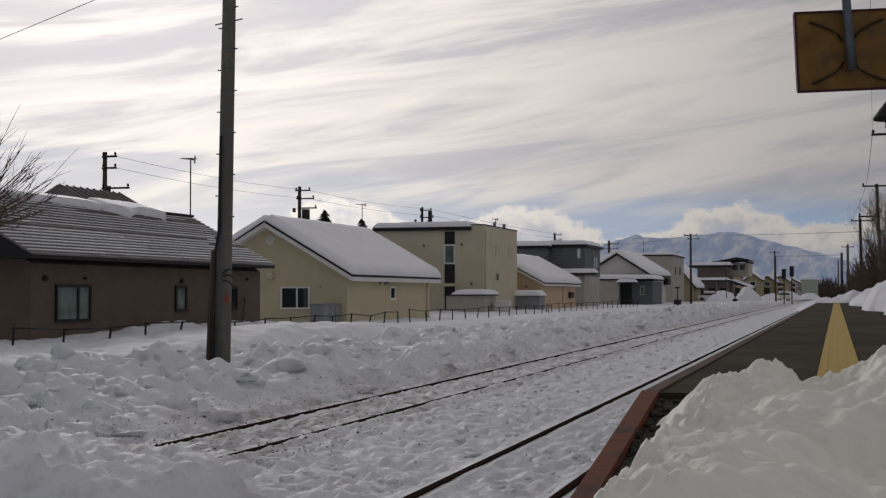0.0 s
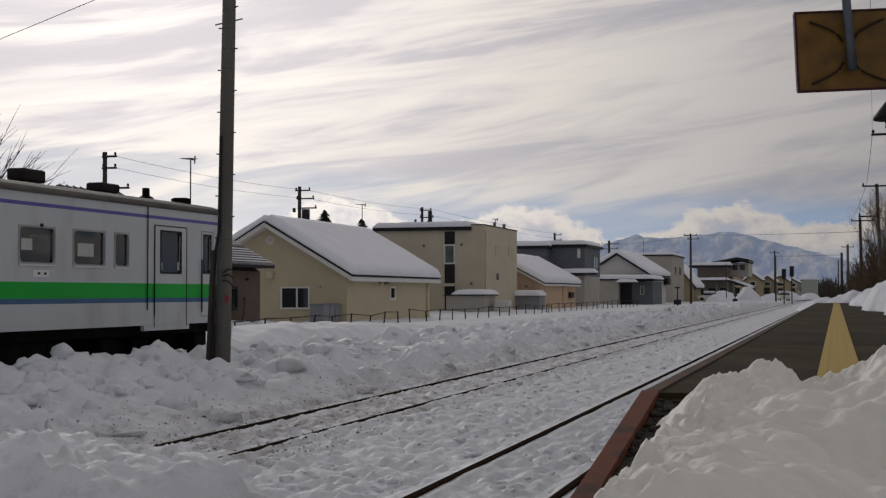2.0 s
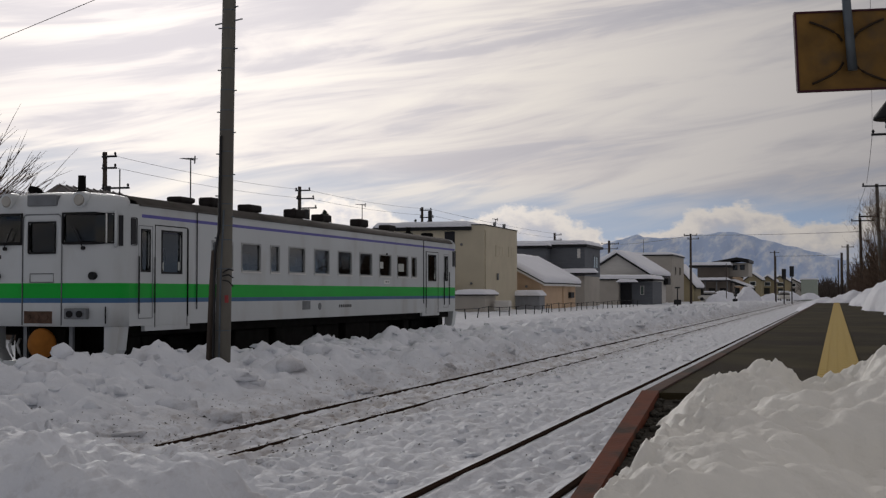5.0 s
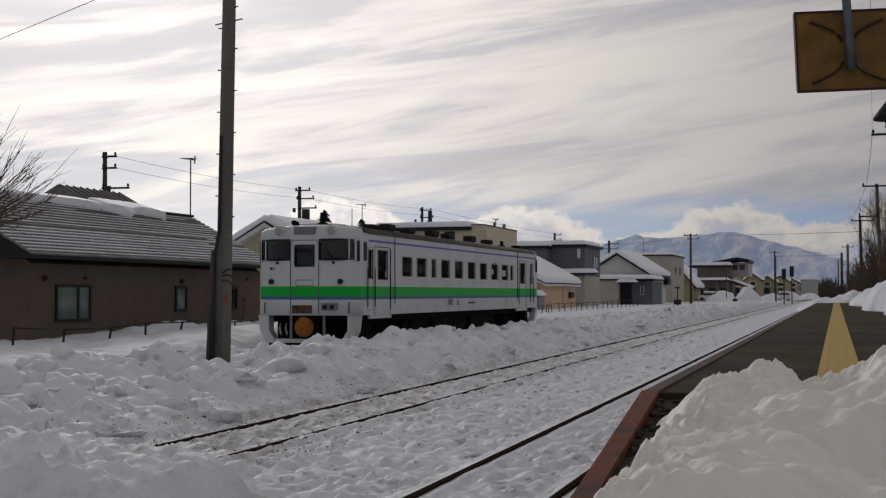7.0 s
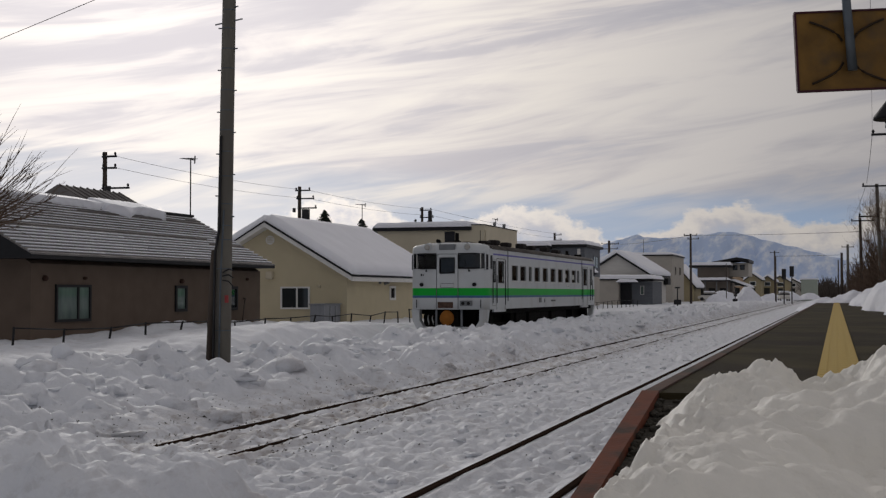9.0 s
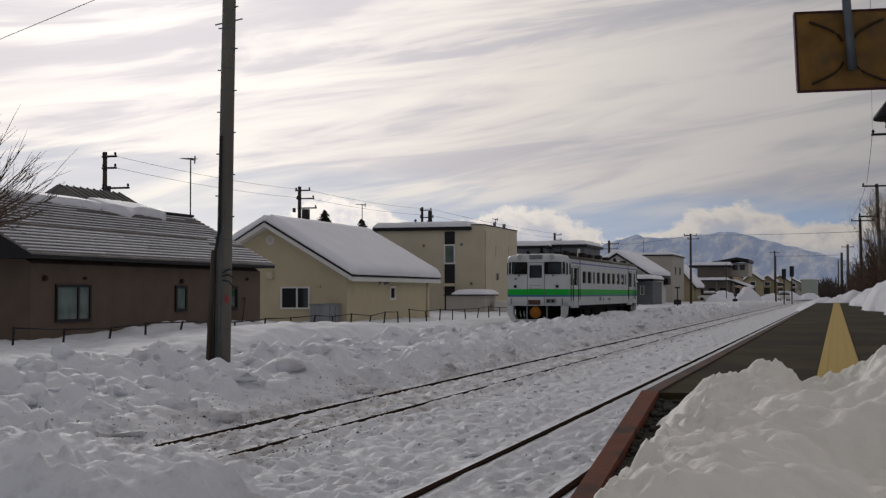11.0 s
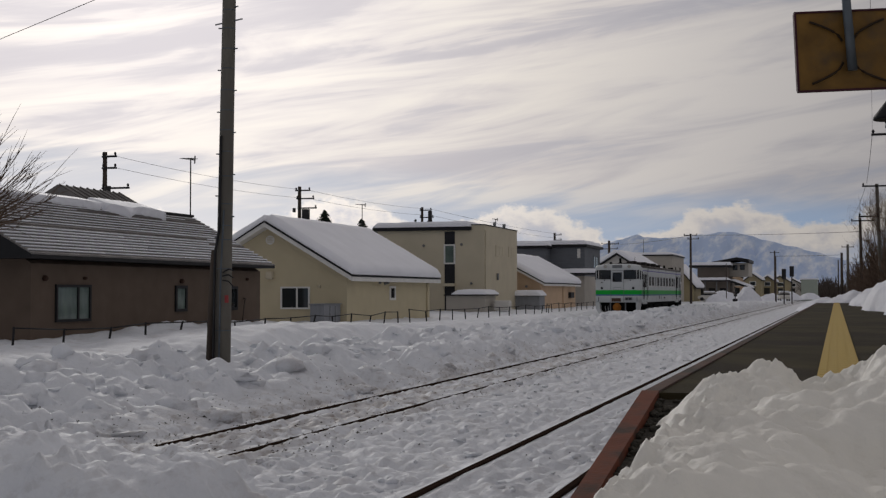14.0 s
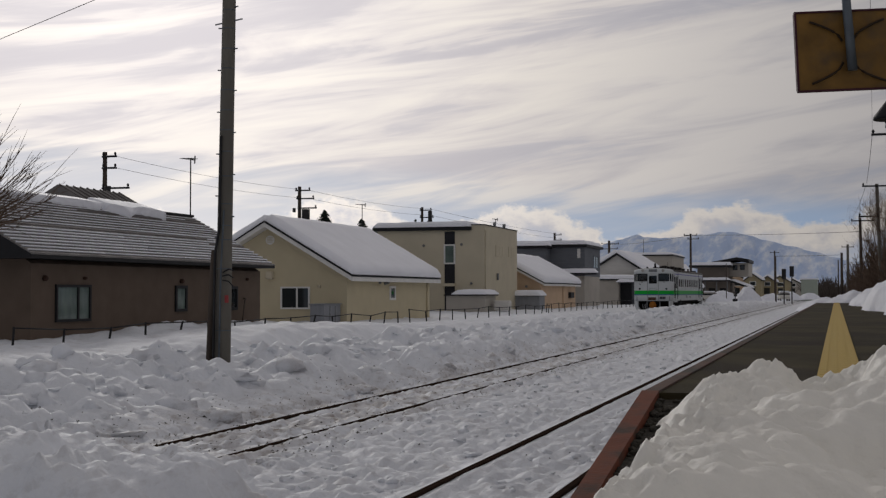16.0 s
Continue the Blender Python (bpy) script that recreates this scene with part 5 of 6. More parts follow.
def fan_tree(x, y, z, seed):
    """A pruned yard tree whose long straight shoots fan out over the fence."""
    rng = random.Random(seed)
    t = tagged(empty("tree"), "bare yard tree with long fine brown shoots beside the house", "tree", "bare trees")
    fork = Vector((x, y, z))
    part("trunk", tube(bmesh.new(), [(x - 0.35, y - 0.1, 0.0), (x - 0.2, y, z * 0.5), fork], [0.13, 0.11, 0.08], 10), M["bark"], t)
    bm = bmesh.new()
    for k in range(52):
        a = radians(rng.uniform(-8, 105))
        d = Vector((math.cos(a) * 0.96, math.cos(a) * 0.29 + rng.uniform(-0.45, 0.45), math.sin(a))).normalized()
        length = rng.uniform(1.3, 2.5)
        p, pts, radii = fork.copy(), [fork.copy()], [0.022]
        for i in range(6):
            d = (d + Vector((rng.uniform(-.09, .09), rng.uniform(-.09, .09), rng.uniform(0.0, 0.09)))).normalized()
            p = p + d * length / 6
            pts.append(p.copy())
            radii.append(0.019 * (1 - (i + 1) / 6) + 0.0035)
        tube(bm, pts, radii, 5, cap=False)
        for _ in range(9):
            i = rng.randint(1, 5)
            e = (d + Vector((rng.uniform(-.55, .55), rng.uniform(-.55, .55), rng.uniform(-.35, .5)))).normalized() * rng.uniform(0.3, 0.8)
            q = pts[i].lerp(pts[i + 1], rng.random())
            tube(bm, [q, q + e * 0.5 + Vector((0, 0, 0.02)), q + e], [0.0065, 0.005, 0.0025], 4, cap=False)
    part("crown", bm, M["twig"], t)


fan_tree(-18.25, 24.2, 3.05, 4)


def conifer(x, y, z0, z1, r, seed):
    rng = random.Random(seed)
    t = tagged(empty("conifer"), "dark spruce top showing behind the roofs", "tree", "conifers")
    part("trunk", tube(bmesh.new(), [(x, y, z0), (x, y, z1)], [0.18, 0.02], 8), M["bark"], t)
    bm = bmesh.new()
    n = 420
    for k in range(n):
        f = (k + rng.random()) / n
        z = z0 + (z1 - z0) * (0.15 + 0.85 * f)
        rr = r * (1 - f) ** 0.62 * rng.uniform(0.55, 1.1) + 0.06
        a = rng.uniform(0, 6.28)
        c, s = math.cos(a), math.sin(a)
        w = 0.10 + 0.25 * rr
        v = [bm.verts.new(p) for p in ((x, y, z + 0.08), (x + c * rr * .6 - s * w, y + s * rr * .6 + c * w, z - 0.12 * rr), (x + c * rr, y + s * rr, z - 0.22 * rr), (x + c * rr * .6 + s * w, y + s * rr * .6 - c * w, z - 0.12 * rr))]
        bm.faces.new(v)
    part("crown", bm, M["needles"], t)


conifer(-36.9, 92.0, 0.3, 7.9, 3.0, 1)
conifer(-37.6, 102.0, 0.3, 7.8, 2.8, 3)
conifer(-37.0, 103.5, 0.3, 7.1, 2.4, 4)
conifer(-38.0, 83.5, 0.3, 6.2, 1.3, 5)
conifer(-40.0, 124.0, 0.3, 9.0, 1.2, 6)
conifer(-39.0, 125.0, 0.3, 8.9, 1.3, 7)
conifer(-38.3, 123.5, 0.3, 9.25, 1.2, 8)


def brush():
    """Leafless thicket on the slope behind the platform."""
    rng = random.Random(8)
    bm = bmesh.new()
    for k in range(1000):
        y = rng.uniform(80, 240)
        x = 2.5 + rng.random() ** 1.4 * 7.0 + max(0, (150 - y)) * 0.016
        h = rng.uniform(2.5, 5.5) * (0.7 + 0.3 * min(1, (x - 2.4) / 3)) + (3.0 if rng.random() < 0.1 else 0)
        p = Vector((x, y, 0.0))
        for _ in range(5):
            d = Vector((rng.uniform(-.35, .35), rng.uniform(-.4, .4), 1)).normalized()
            q = p + d * h * rng.uniform(0.7, 1.0)
            tube(bm, [p, p.lerp(q, 0.5) + Vector((rng.uniform(-.2, .2), 0, 0)), q], [0.06, 0.05, 0.02], 4, cap=False)
            for _ in range(6):
                s = p.lerp(q, rng.uniform(0.35, 1.0))
                e = s + Vector((rng.uniform(-.8, .8), rng.uniform(-.8, .8), rng.uniform(0.2, 1.0)))
                tube(bm, [s, e], [0.035, 0.018], 3, cap=False)
    tagged(mesh_ob("brush", bm, M["twig"]), "dense brown leafless thicket beside the platform", "brush", kind="stuff")
    bare_tree(4.6, 88.0, 0.2, 8.5, 0.16, 21, (-0.05, 0), 4)
    bare_tree(5.4, 100.0, 0.2, 9.0, 0.18, 22, (-0.05, 0), 4)
    bare_tree(4.4, 130.0, 0.2, 9.5, 0.18, 23, (-0.05, 0), 3)
    bm = bmesh.new()
    rng = random.Random(10)
    for k in range(240):
        y, x = rng.uniform(330, 420), rng.uniform(-11, 12)
        h = rng.uniform(2.5, 4.6) + 2.2 * math.exp(-((x + 2) / 3) ** 2)
        for _ in range(7):
            e = Vector((x + rng.uniform(-2.2, 2.2), y, h * rng.uniform(0.45, 1)))
            s = Vector((x + rng.uniform(-.5, .5), y, h * rng.uniform(0, 0.3)))
            tube(bm, [s, e], [0.14, 0.05], 3, cap=False)
    tagged(mesh_ob("far_woods", bm, M["bark"]), "distant leafless trees beyond the station", "woods", kind="stuff")


brush()


# ---------------------------------------------------------------- mountains
RIDGE_AZ = [-40, -20, -13, -9.65, -8.24, -7.54, -6.4, -5.3, -4.3, -3.0, -1.74, -0.5, 0.5, 3, 20]
RIDGE_M = [40, 55, 85, 133, 157, 147, 149, 157, 164, 142, 122, 102, 84, 60, 40]


def mountains():
    m = bpy.data.materials.new("haze_tinted_mountain")
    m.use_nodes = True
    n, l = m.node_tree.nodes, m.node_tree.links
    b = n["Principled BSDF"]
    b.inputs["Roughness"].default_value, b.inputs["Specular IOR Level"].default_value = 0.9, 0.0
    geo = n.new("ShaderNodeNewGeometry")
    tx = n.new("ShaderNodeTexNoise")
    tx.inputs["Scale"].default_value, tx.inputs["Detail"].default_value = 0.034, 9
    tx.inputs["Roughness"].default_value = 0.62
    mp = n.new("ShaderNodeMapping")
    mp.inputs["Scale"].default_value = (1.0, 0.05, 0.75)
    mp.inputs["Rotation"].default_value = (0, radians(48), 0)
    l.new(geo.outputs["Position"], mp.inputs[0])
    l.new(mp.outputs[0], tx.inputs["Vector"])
    # blue of the distance haze is painted into the base colour, white is snow
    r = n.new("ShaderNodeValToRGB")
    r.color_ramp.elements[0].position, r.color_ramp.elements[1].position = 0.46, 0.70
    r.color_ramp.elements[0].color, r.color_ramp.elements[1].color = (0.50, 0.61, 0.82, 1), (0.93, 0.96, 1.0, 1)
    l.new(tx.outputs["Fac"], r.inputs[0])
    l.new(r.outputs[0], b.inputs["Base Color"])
    verts, faces = [], []
    nu, nv = 640, 60
    for j in range(nv + 1):
        for i in range(nu + 1):
            az = radians(-40 + 60 * i / nu)
            v = j / nv
            d = 3300 + 900 * v
            a = math.degrees(az)
            ridge = float(np.interp(a, RIDGE_AZ, RIDGE_M)) + 7 * fbm(a * 2.2, 1.0, 3.0, 1.0, 5)
            prof = v ** 0.8 if v < 0.85 else 0.85 ** 0.8 * (1 - (v - 0.85) * 3)
            folds = 1 + 0.55 * v * max(0.0, 1 - v / 0.85) * (0.40 - abs(fbm(a * 1.5 + 0.4 * v, v * 0.6, 8.0, 1.2, 5)) * 3.0)
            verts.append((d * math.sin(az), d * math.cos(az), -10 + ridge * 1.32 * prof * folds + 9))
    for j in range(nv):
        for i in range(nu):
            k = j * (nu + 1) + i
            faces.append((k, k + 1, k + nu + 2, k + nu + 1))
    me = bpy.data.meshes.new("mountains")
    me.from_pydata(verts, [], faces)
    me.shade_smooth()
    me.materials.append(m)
    tagged(new("backdrop_mountains", me), "snow-streaked mountain range on the horizon, blue haze painted into its colour", "mountains", kind="structure")


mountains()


# ---------------------------------------------------------------- railcar
M["car_white"] = mat("ivory_car_paint", (0.555, 0.58, 0.59), 0.42, var=0.05, scale=0.8, second=(0.43, 0.425, 0.41), smix=(0.52, 0.80), sscale=1.3, spec=0.4, stretch=(1, 1, 0.4))
M["car_green"] = mat("green_stripe_paint", (0.006, 0.40, 0.04), 0.42, var=0.08, scale=0.8)
M["car_blue"] = mat("blue_stripe_paint", (0.06, 0.14, 0.27), 0.42, var=0.08)
M["car_purple"] = mat("purple_line_paint", (0.12, 0.11, 0.38), 0.42, var=0.08)
M["car_roof"] = mat("grey_car_roof", (0.11, 0.10, 0.09), 0.75, var=0.2, scale=1.5, second=(0.06, 0.055, 0.05), smix=(0.45, 0.75), sscale=0.7)
M["under"] = mat("sooty_underframe", (0.008, 0.0075, 0.007), 0.9, var=0.4, scale=4, bump=0.004, spec=0.08)
M["rubber"] = mat("black_rubber", (0.012, 0.012, 0.013), 0.6, var=0.2)
M["orange_cover"] = mat("orange_canvas_cover", (0.28, 0.105, 0.016), 0.8, var=0.2, scale=5, bump=0.01, bscale=8)
M["car_inside"] = mat("car_interior", (0.20, 0.20, 0.18), 0.8, var=0.15)
M["rusty"] = mat("rusty_fittings", (0.09, 0.055, 0.04), 0.85, var=0.4, scale=8)
M["seat_blue"] = mat("seat_cloth", (0.06, 0.08, 0.12), 0.9, var=0.2)


def see_through(name, tint):
    m = bpy.data.materials.new(name)
    m.use_nodes = True
    n, l = m.node_tree.nodes, m.node_tree.links
    b = n["Principled BSDF"]
    b.inputs["Base Color"].default_value = (*tint, 1)
    b.inputs["Roughness"].default_value = 0.02
    b.inputs["Transmission Weight"].default_value = 1.0
    b.inputs["IOR"].default_value = 1.45
    return m


M["car_glass"] = see_through("car_glass", (0.30, 0.31, 0.31))
L_CAR = 21.3
SIDE_X, NOSE = 1.45, 0.56
WINS = [(3.74, 4.63), (5.08, 5.98), (6.52, 6.97), (7.52, 8.42), (9.02, 9.93), (10.55, 11.46), (12.07, 12.97), (13.59, 14.51), (15.07, 16.0), (16.35, 16.78)]
DOORS = [(1.45, 2.70), (17.70, 18.95)]
CABS = (1.12, 19.79)
OPEN = [(a, b, 2.27, 2.82) for a, b in WINS] + [(1.72, 2.45, 2.18, 2.93), (17.95, 18.70, 2.18, 2.93)] + [(c - 0.14, c + 0.14, 2.20, 2.92) for c in CABS]
BANDS = [(1.20, 0), (1.615, 2), (1.70, 1), (1.965, 0), (3.155, 3), (3.215, 0), (3.38, 0)]


def band_of(z):
    k = 0
    for lo, m in BANDS:
        if z >= lo:
            k = m
    return k


PLAN = [(-1.45, NOSE), (-1.42, 0.40), (-1.32, 0.28), (-1.0, 0.15), (-0.42, 0.06), (-0.27, 0.05), (0.27, 0.05), (0.42, 0.06), (1.0, 0.15), (1.32, 0.28), (1.42, 0.40), (1.45, NOSE)]
FRONT_OPEN = [(-1.32, -0.42, 2.67, 3.19), (0.42, 1.32, 2.67, 3.19), (-0.27, 0.27, 2.50, 3.04)]
TOPS = [(3.30, 1.0, 0.0), (3.42, 0.99, 0.03), (3.50, 0.93, 0.09), (3.57, 0.70, 0.22), (3.60, 0.45, 0.38)]


def car_body(car):
    bm = bmesh.new()
    cache = {}

    def vert(x, y, z):
        k = (round(x, 4), round(y, 4), round(z, 4))
        if k not in cache:
            cache[k] = bm.verts.new(k)
        return cache[k]

    def quad(pts, mi, smooth=False):
        vs = []
        for p in pts:
            v = vert(*p)
            if v not in vs:
                vs.append(v)
        if len(vs) > 2:
            f = bm.faces.new(vs)
            f.material_index = mi
            f.smooth = smooth
    zs = sorted({z for z, _ in BANDS} | {o[2] for o in OPEN} | {o[3] for o in OPEN} | {o[2] for o in FRONT_OPEN} | {o[3] for o in FRONT_OPEN} | {3.30})
    ys = sorted({NOSE, L_CAR - NOSE} | {v for o in OPEN for v in o[:2]})
    for sx in (-SIDE_X, SIDE_X):
        for ya, yb in zip(ys, ys[1:]):
            for za, zb in zip(zs, zs[1:]):
                cy, cz = (ya + yb) / 2, (za + zb) / 2
                if any(o[0] < cy < o[1] and o[2] < cz < o[3] for o in OPEN):
                    continue
                mi = band_of(cz)
                if mi == 3 and not (0.95 < cy < L_CAR - 0.95):
                    mi = 0
                quad(((sx, ya, za), (sx, yb, za), (sx, yb, zb), (sx, ya, zb)), mi)
    for flip in (0, 1):
        def yy(v):
            return L_CAR - v if flip else v
        zf = [z for z in zs if z <= 3.30]
        for (xa, ya), (xb, yb) in zip(PLAN, PLAN[1:]):
            for za, zb in zip(zf, zf[1:]):
                cx, cz = (xa + xb) / 2, (za + zb) / 2
                if any(o[0] < cx < o[1] and o[2] < cz < o[3] for o in FRONT_OPEN):
                    continue
                mi = band_of(cz)
                quad(((xa, yy(ya), za), (xb, yy(yb), za), (xb, yy(yb), zb), (xa, yy(ya), zb)), 0 if mi == 3 else mi, True)
            for (za, wa, ba), (zb, wb, bb) in zip(TOPS, TOPS[1:]):
                quad(((xa * wa, yy(ya + ba), za), (xb * wa, yy(yb + ba), za), (xb * wb, yy(yb + bb), zb), (xa * wb, yy(ya + bb), zb)), 0, True)
        # shoulder between forehead and side, and the crown of the cab roof
        z, w, bb = TOPS[-1]
        quad([(x * w, yy(y + bb), z) for x, y in PLAN], 0)
    bmesh.ops.recalc_face_normals(bm, faces=bm.faces[:])
    body = part("body", bm, [M["car_white"], M["car_green"], M["car_blue"], M["car_purple"]], car, "off-white body with green, blue and purple bands")
    sol = body.modifiers.new("thickness", "SOLIDIFY")
    sol.thickness, sol.offset = 0.05, -1
    # roof
    arc = [(1.452, 3.36), (1.452, 3.40), (1.40, 3.47), (1.22, 3.54), (0.85, 3.60), (0.42, 3.63), (0, 3.64)]
    arc = arc + [(-x, z) for x, z in arc[-2::-1]]
    bm = bmesh.new()
    ring0 = [bm.verts.new((x, 0.62 + 0.25 * (abs(x) / 1.45), z)) for x, z in arc]
    ring1 = [bm.verts.new((x, L_CAR - 0.62 - 0.25 * (abs(x) / 1.45), z)) for x, z in arc]
    for k in range(len(arc) - 1):
        bm.faces.new((ring0[k], ring1[k], ring1[k + 1], ring0[k + 1])).smooth = True
    bmesh.ops.recalc_face_normals(bm, faces=bm.faces[:])
    roof = part("roof", bm, M["car_roof"], car, "soot-grey ribbed roof")
    sol = roof.modifiers.new("thickness", "SOLIDIFY")
    sol.thickness, sol.offset = 0.04, -1
    for sx in (-1, 1):
        part("gutter", bx(sx * 1.46 - 0.02, sx * 1.46 + 0.02, 0.9, L_CAR - 0.9, 3.365, 3.395), M["car_roof"], roof)
    return body, roof


def ring_frame(bm, sx, y0, y1, z0, z1, w, d0, d1, r=0.0):
    """A frame round an opening, with its corners rounded off by r."""
    a, b = sorted((sx * d0, sx * d1))
    if r:
        for cy, dy in ((y0, 1), (y1, -1)):
            for cz, dz in ((z0, 1), (z1, -1)):
                arc = [(cy + dy * r * (1 - math.cos(k * math.pi / 6)), cz + dz * r * (1 - math.sin(k * math.pi / 6))) for k in range(4)]
                prism(bm, [(cy, cz)] + arc, "x", a, b)
    for q in ((y0 - w, y1 + w, z1, z1 + w), (y0 - w, y1 + w, z0 - w, z0), (y0 - w, y0, z0, z1), (y1, y1 + w, z0, z1)):
        box(bm, a, b, q[0], q[1], q[2], q[3])


def fillets(place, sides, z0, z1, h):
    """Small plates that round the corners of a front window; sides hold (x, y) at the jamb and a little way in."""
    bm = bmesh.new()
    for xa, ya, xb, yb in sides:
        for zc, dz in ((z0, h), (z1, -h)):
            xm, ym, zm = xa * 0.7 + xb * 0.3, ya * 0.7 + yb * 0.3, zc + dz * 0.3
            rim = [(xa, ya, zc), (xb, yb, zc), (xm, ym, zm), (xa, ya, zc + dz)]
            lo = [bm.verts.new(place(x, y - 0.012, z)) for x, y, z in rim]
            hi = [bm.verts.new(place(x, y + 0.02, z)) for x, y, z in rim]
            bm.faces.new(lo)
            bm.faces.new(hi[::-1])
            for k in range(4):
                bm.faces.new((lo[k], hi[k], hi[(k + 1) % 4], lo[(k + 1) % 4]))
    bmesh.ops.recalc_face_normals(bm, faces=bm.faces[:])
    return bm


def build_car():
    car = tagged(empty("railcar"), "off-white diesel railcar with green band and dark windows", "railcar")
    body, roof = car_body(car)
    rng = random.Random(2)
    for sx in (-1, 1):
        for k, (y0, y1, z0, z1) in enumerate(OPEN):
            bm = bmesh.new()
            ring_frame(bm, sx, y0, y1, z0, z1, 0.03, 1.44, 1.462, 0.075)
            w = part("window", bm, M["pale_frame"] if k < len(WINS) else M["rubber"], body, "aluminium window frame" if k < len(WINS) else "rubber window seal")
            a, b = sorted((sx * 1.415, sx * 1.425))
            g = part("pane", bx(a, b, y0, y1, z0, z1), M["car_glass"], w)
            g.visible_shadow = False
            if sx > 0:
                sheets = {7: ((13.66, 13.95, 2.46, 2.64),), 8: ((15.22, 15.70, 2.40, 2.62),)}.get(k, ())
                if k in (len(WINS), len(WINS) + 1):
                    sheets = ((y0 + 0.02, y0 + 0.09, 2.20, 2.36), (y1 - 0.09, y1 - 0.02, 2.22, 2.38))
                for q in sheets:
                    part("notice", bx(1.427, 1.431, *q), M["notice"], w, "small paper notice on the glass")
            if k < len(WINS):
                part("sill", bx(*sorted((sx * 1.45, sx * 1.478)), y0 - 0.02, y1 + 0.02, z0 - 0.055, z0 - 0.028), M["white_trim"], w)
        # doors: recessed leaf lines, rails and slots
        for y0, y1 in DOORS:
            bm = bmesh.new()
            for q in ((y0, y0 + 0.02, 1.16, 3.03), (y1 - 0.02, y1, 1.16, 3.03), (y0, y1, 3.03, 3.05)):
                box(bm, *sorted((sx * 1.440, sx * 1.456)), *q)
            part("door_seam", bm, M["rubber"], body)
            part("door_leaf", bx(*sorted((sx * 1.448, sx * 1.4545)), y0 + 0.16, y1 - 0.16, 1.25, 1.60), M["car_white"], body)
            part("step", bx(*sorted((sx * 1.38, sx * 1.452)), y0 - 0.35, y1 + 0.1, 1.10, 1.197), M["car_white"], body)
            out = y0 if y0 > 10 else y1
            sl = out - 0.26 if y0 > 10 else out + 0.36
            part("door_pipe", tube(bmesh.new(), [(sx * 1.465, out, 1.35), (sx * 1.465, out, 3.02)], 0.011, 6), M["rubber"], body)
            part("drain_pipe", tube(bmesh.new(), [(sx * 1.468, sl, 1.48), (sx * 1.468, sl, 3.36)], 0.012, 6), M["rubber"], body)
        for c in CABS:
            for dy in (-0.28, 0.28):
                part("handrail", tube(bmesh.new(), [(sx * 1.485, c + dy, 1.42), (sx * 1.485, c + dy, 2.45)], 0.014, 6), M["rubber"], body)
            bm = bmesh.new()
            ring_frame(bm, sx, c - 0.24, c + 0.24, 1.34, 3.0, 0.012, 1.448, 1.455)
            part("cab_door", bm, M["grey_metal"], body)
    # near side fittings
    s = 1.452
    part("side_plate", bx(s, s + 0.012, 13.93, 14.37, 2.04, 2.15), M["bright_plate"], body, "white destination plate")
    for yy in (14.05, 14.22):
        part("plate_mark", bx(s + 0.013, s + 0.016, yy, yy + 0.07, 2.08, 2.115), M["rubber"], body)
    part("grille", bx(s, s + 0.012, 8.3, 8.75, 1.40, 1.60), M["grey_metal"], body)
    part("filler", tube(bmesh.new(), [(s - 0.02, 9.35, 1.47), (s + 0.012, 9.35, 1.47)], 0.085, 16), M["grey_metal"], body)
    for k in range(7):
        part("letter_bar", bx(s, s + 0.004, 10.6 + 0.13 * k, 10.68 + 0.13 * k, 1.43, 1.50), M["rubber"], body)
    part("wheel_hook", tube(bmesh.new(), [(s - 0.01, 14.15, 2.86), (s + 0.03, 14.15, 2.86)], 0.03, 8), M["rubber"], body)
    # cab ends
    for flip in (0, 1):
        def P(x, y, z):
            return (x, L_CAR - y if flip else y, z)

        def slab(x0, x1, y0, y1, z0, z1, bevel=0.0):
            a, b = sorted((P(0, y0, 0)[1], P(0, y1, 0)[1]))
            return bx(x0, x1, a, b, z0, z1, bevel=bevel)
        end = body
        for sx in (-1, 1):
            pts = [(0.42, 0.06), (1.0, 0.15), (1.32, 0.28)]
            bm = bmesh.new()
            for (xa, ya), (xb, yb) in zip(pts, pts[1:]):
                v = [bm.verts.new(P(sx * x, y + d, z)) for d in (0.025, 0.035) for x, y, z in ((xa, ya, 2.67), (xb, yb, 2.67), (xb, yb, 3.19), (xa, ya, 3.19))]
                for q in ((0, 1, 2, 3), (7, 6, 5, 4), (0, 4, 5, 1), (3, 2, 6, 7)):
                    bm.faces.new([v[i] for i in q])
            bmesh.ops.recalc_face_normals(bm, faces=bm.faces[:])
            g = part("windscreen", bm, M["car_glass"], end)
            g.visible_shadow = False
            path = [P(sx * x, y - 0.005, z) for x, y, z in ((0.42, 0.06, 2.67), (1.0, 0.15, 2.67), (1.32, 0.28, 2.67), (1.32, 0.28, 3.19), (1.0, 0.15, 3.19), (0.42, 0.06, 3.19), (0.42, 0.06, 2.67))]
            part("seal", tube(bmesh.new(), path, 0.028, 6), M["rubber"], g)
            part("pillar", tube(bmesh.new(), [P(sx * 1.19, 0.22, 2.67), P(sx * 1.19, 0.22, 3.19)], 0.017, 6), M["white_trim"], g)
            part("corner_post", tube(bmesh.new(), [P(sx * 1.333, 0.285, 2.60), P(sx * 1.333, 0.285, 3.24)], 0.034, 8), M["car_white"], end)
            part("wiper", tube(bmesh.new(), [P(sx * 0.80, 0.07, 2.60), P(sx * 0.62, 0.05, 2.95)], 0.01, 5), M["rubber"], g)
            part("wiper_base", tube(bmesh.new(), [P(sx * 0.80, 0.13, 2.58), P(sx * 0.80, 0.07, 2.58)], 0.035, 8), M["rubber"], end)
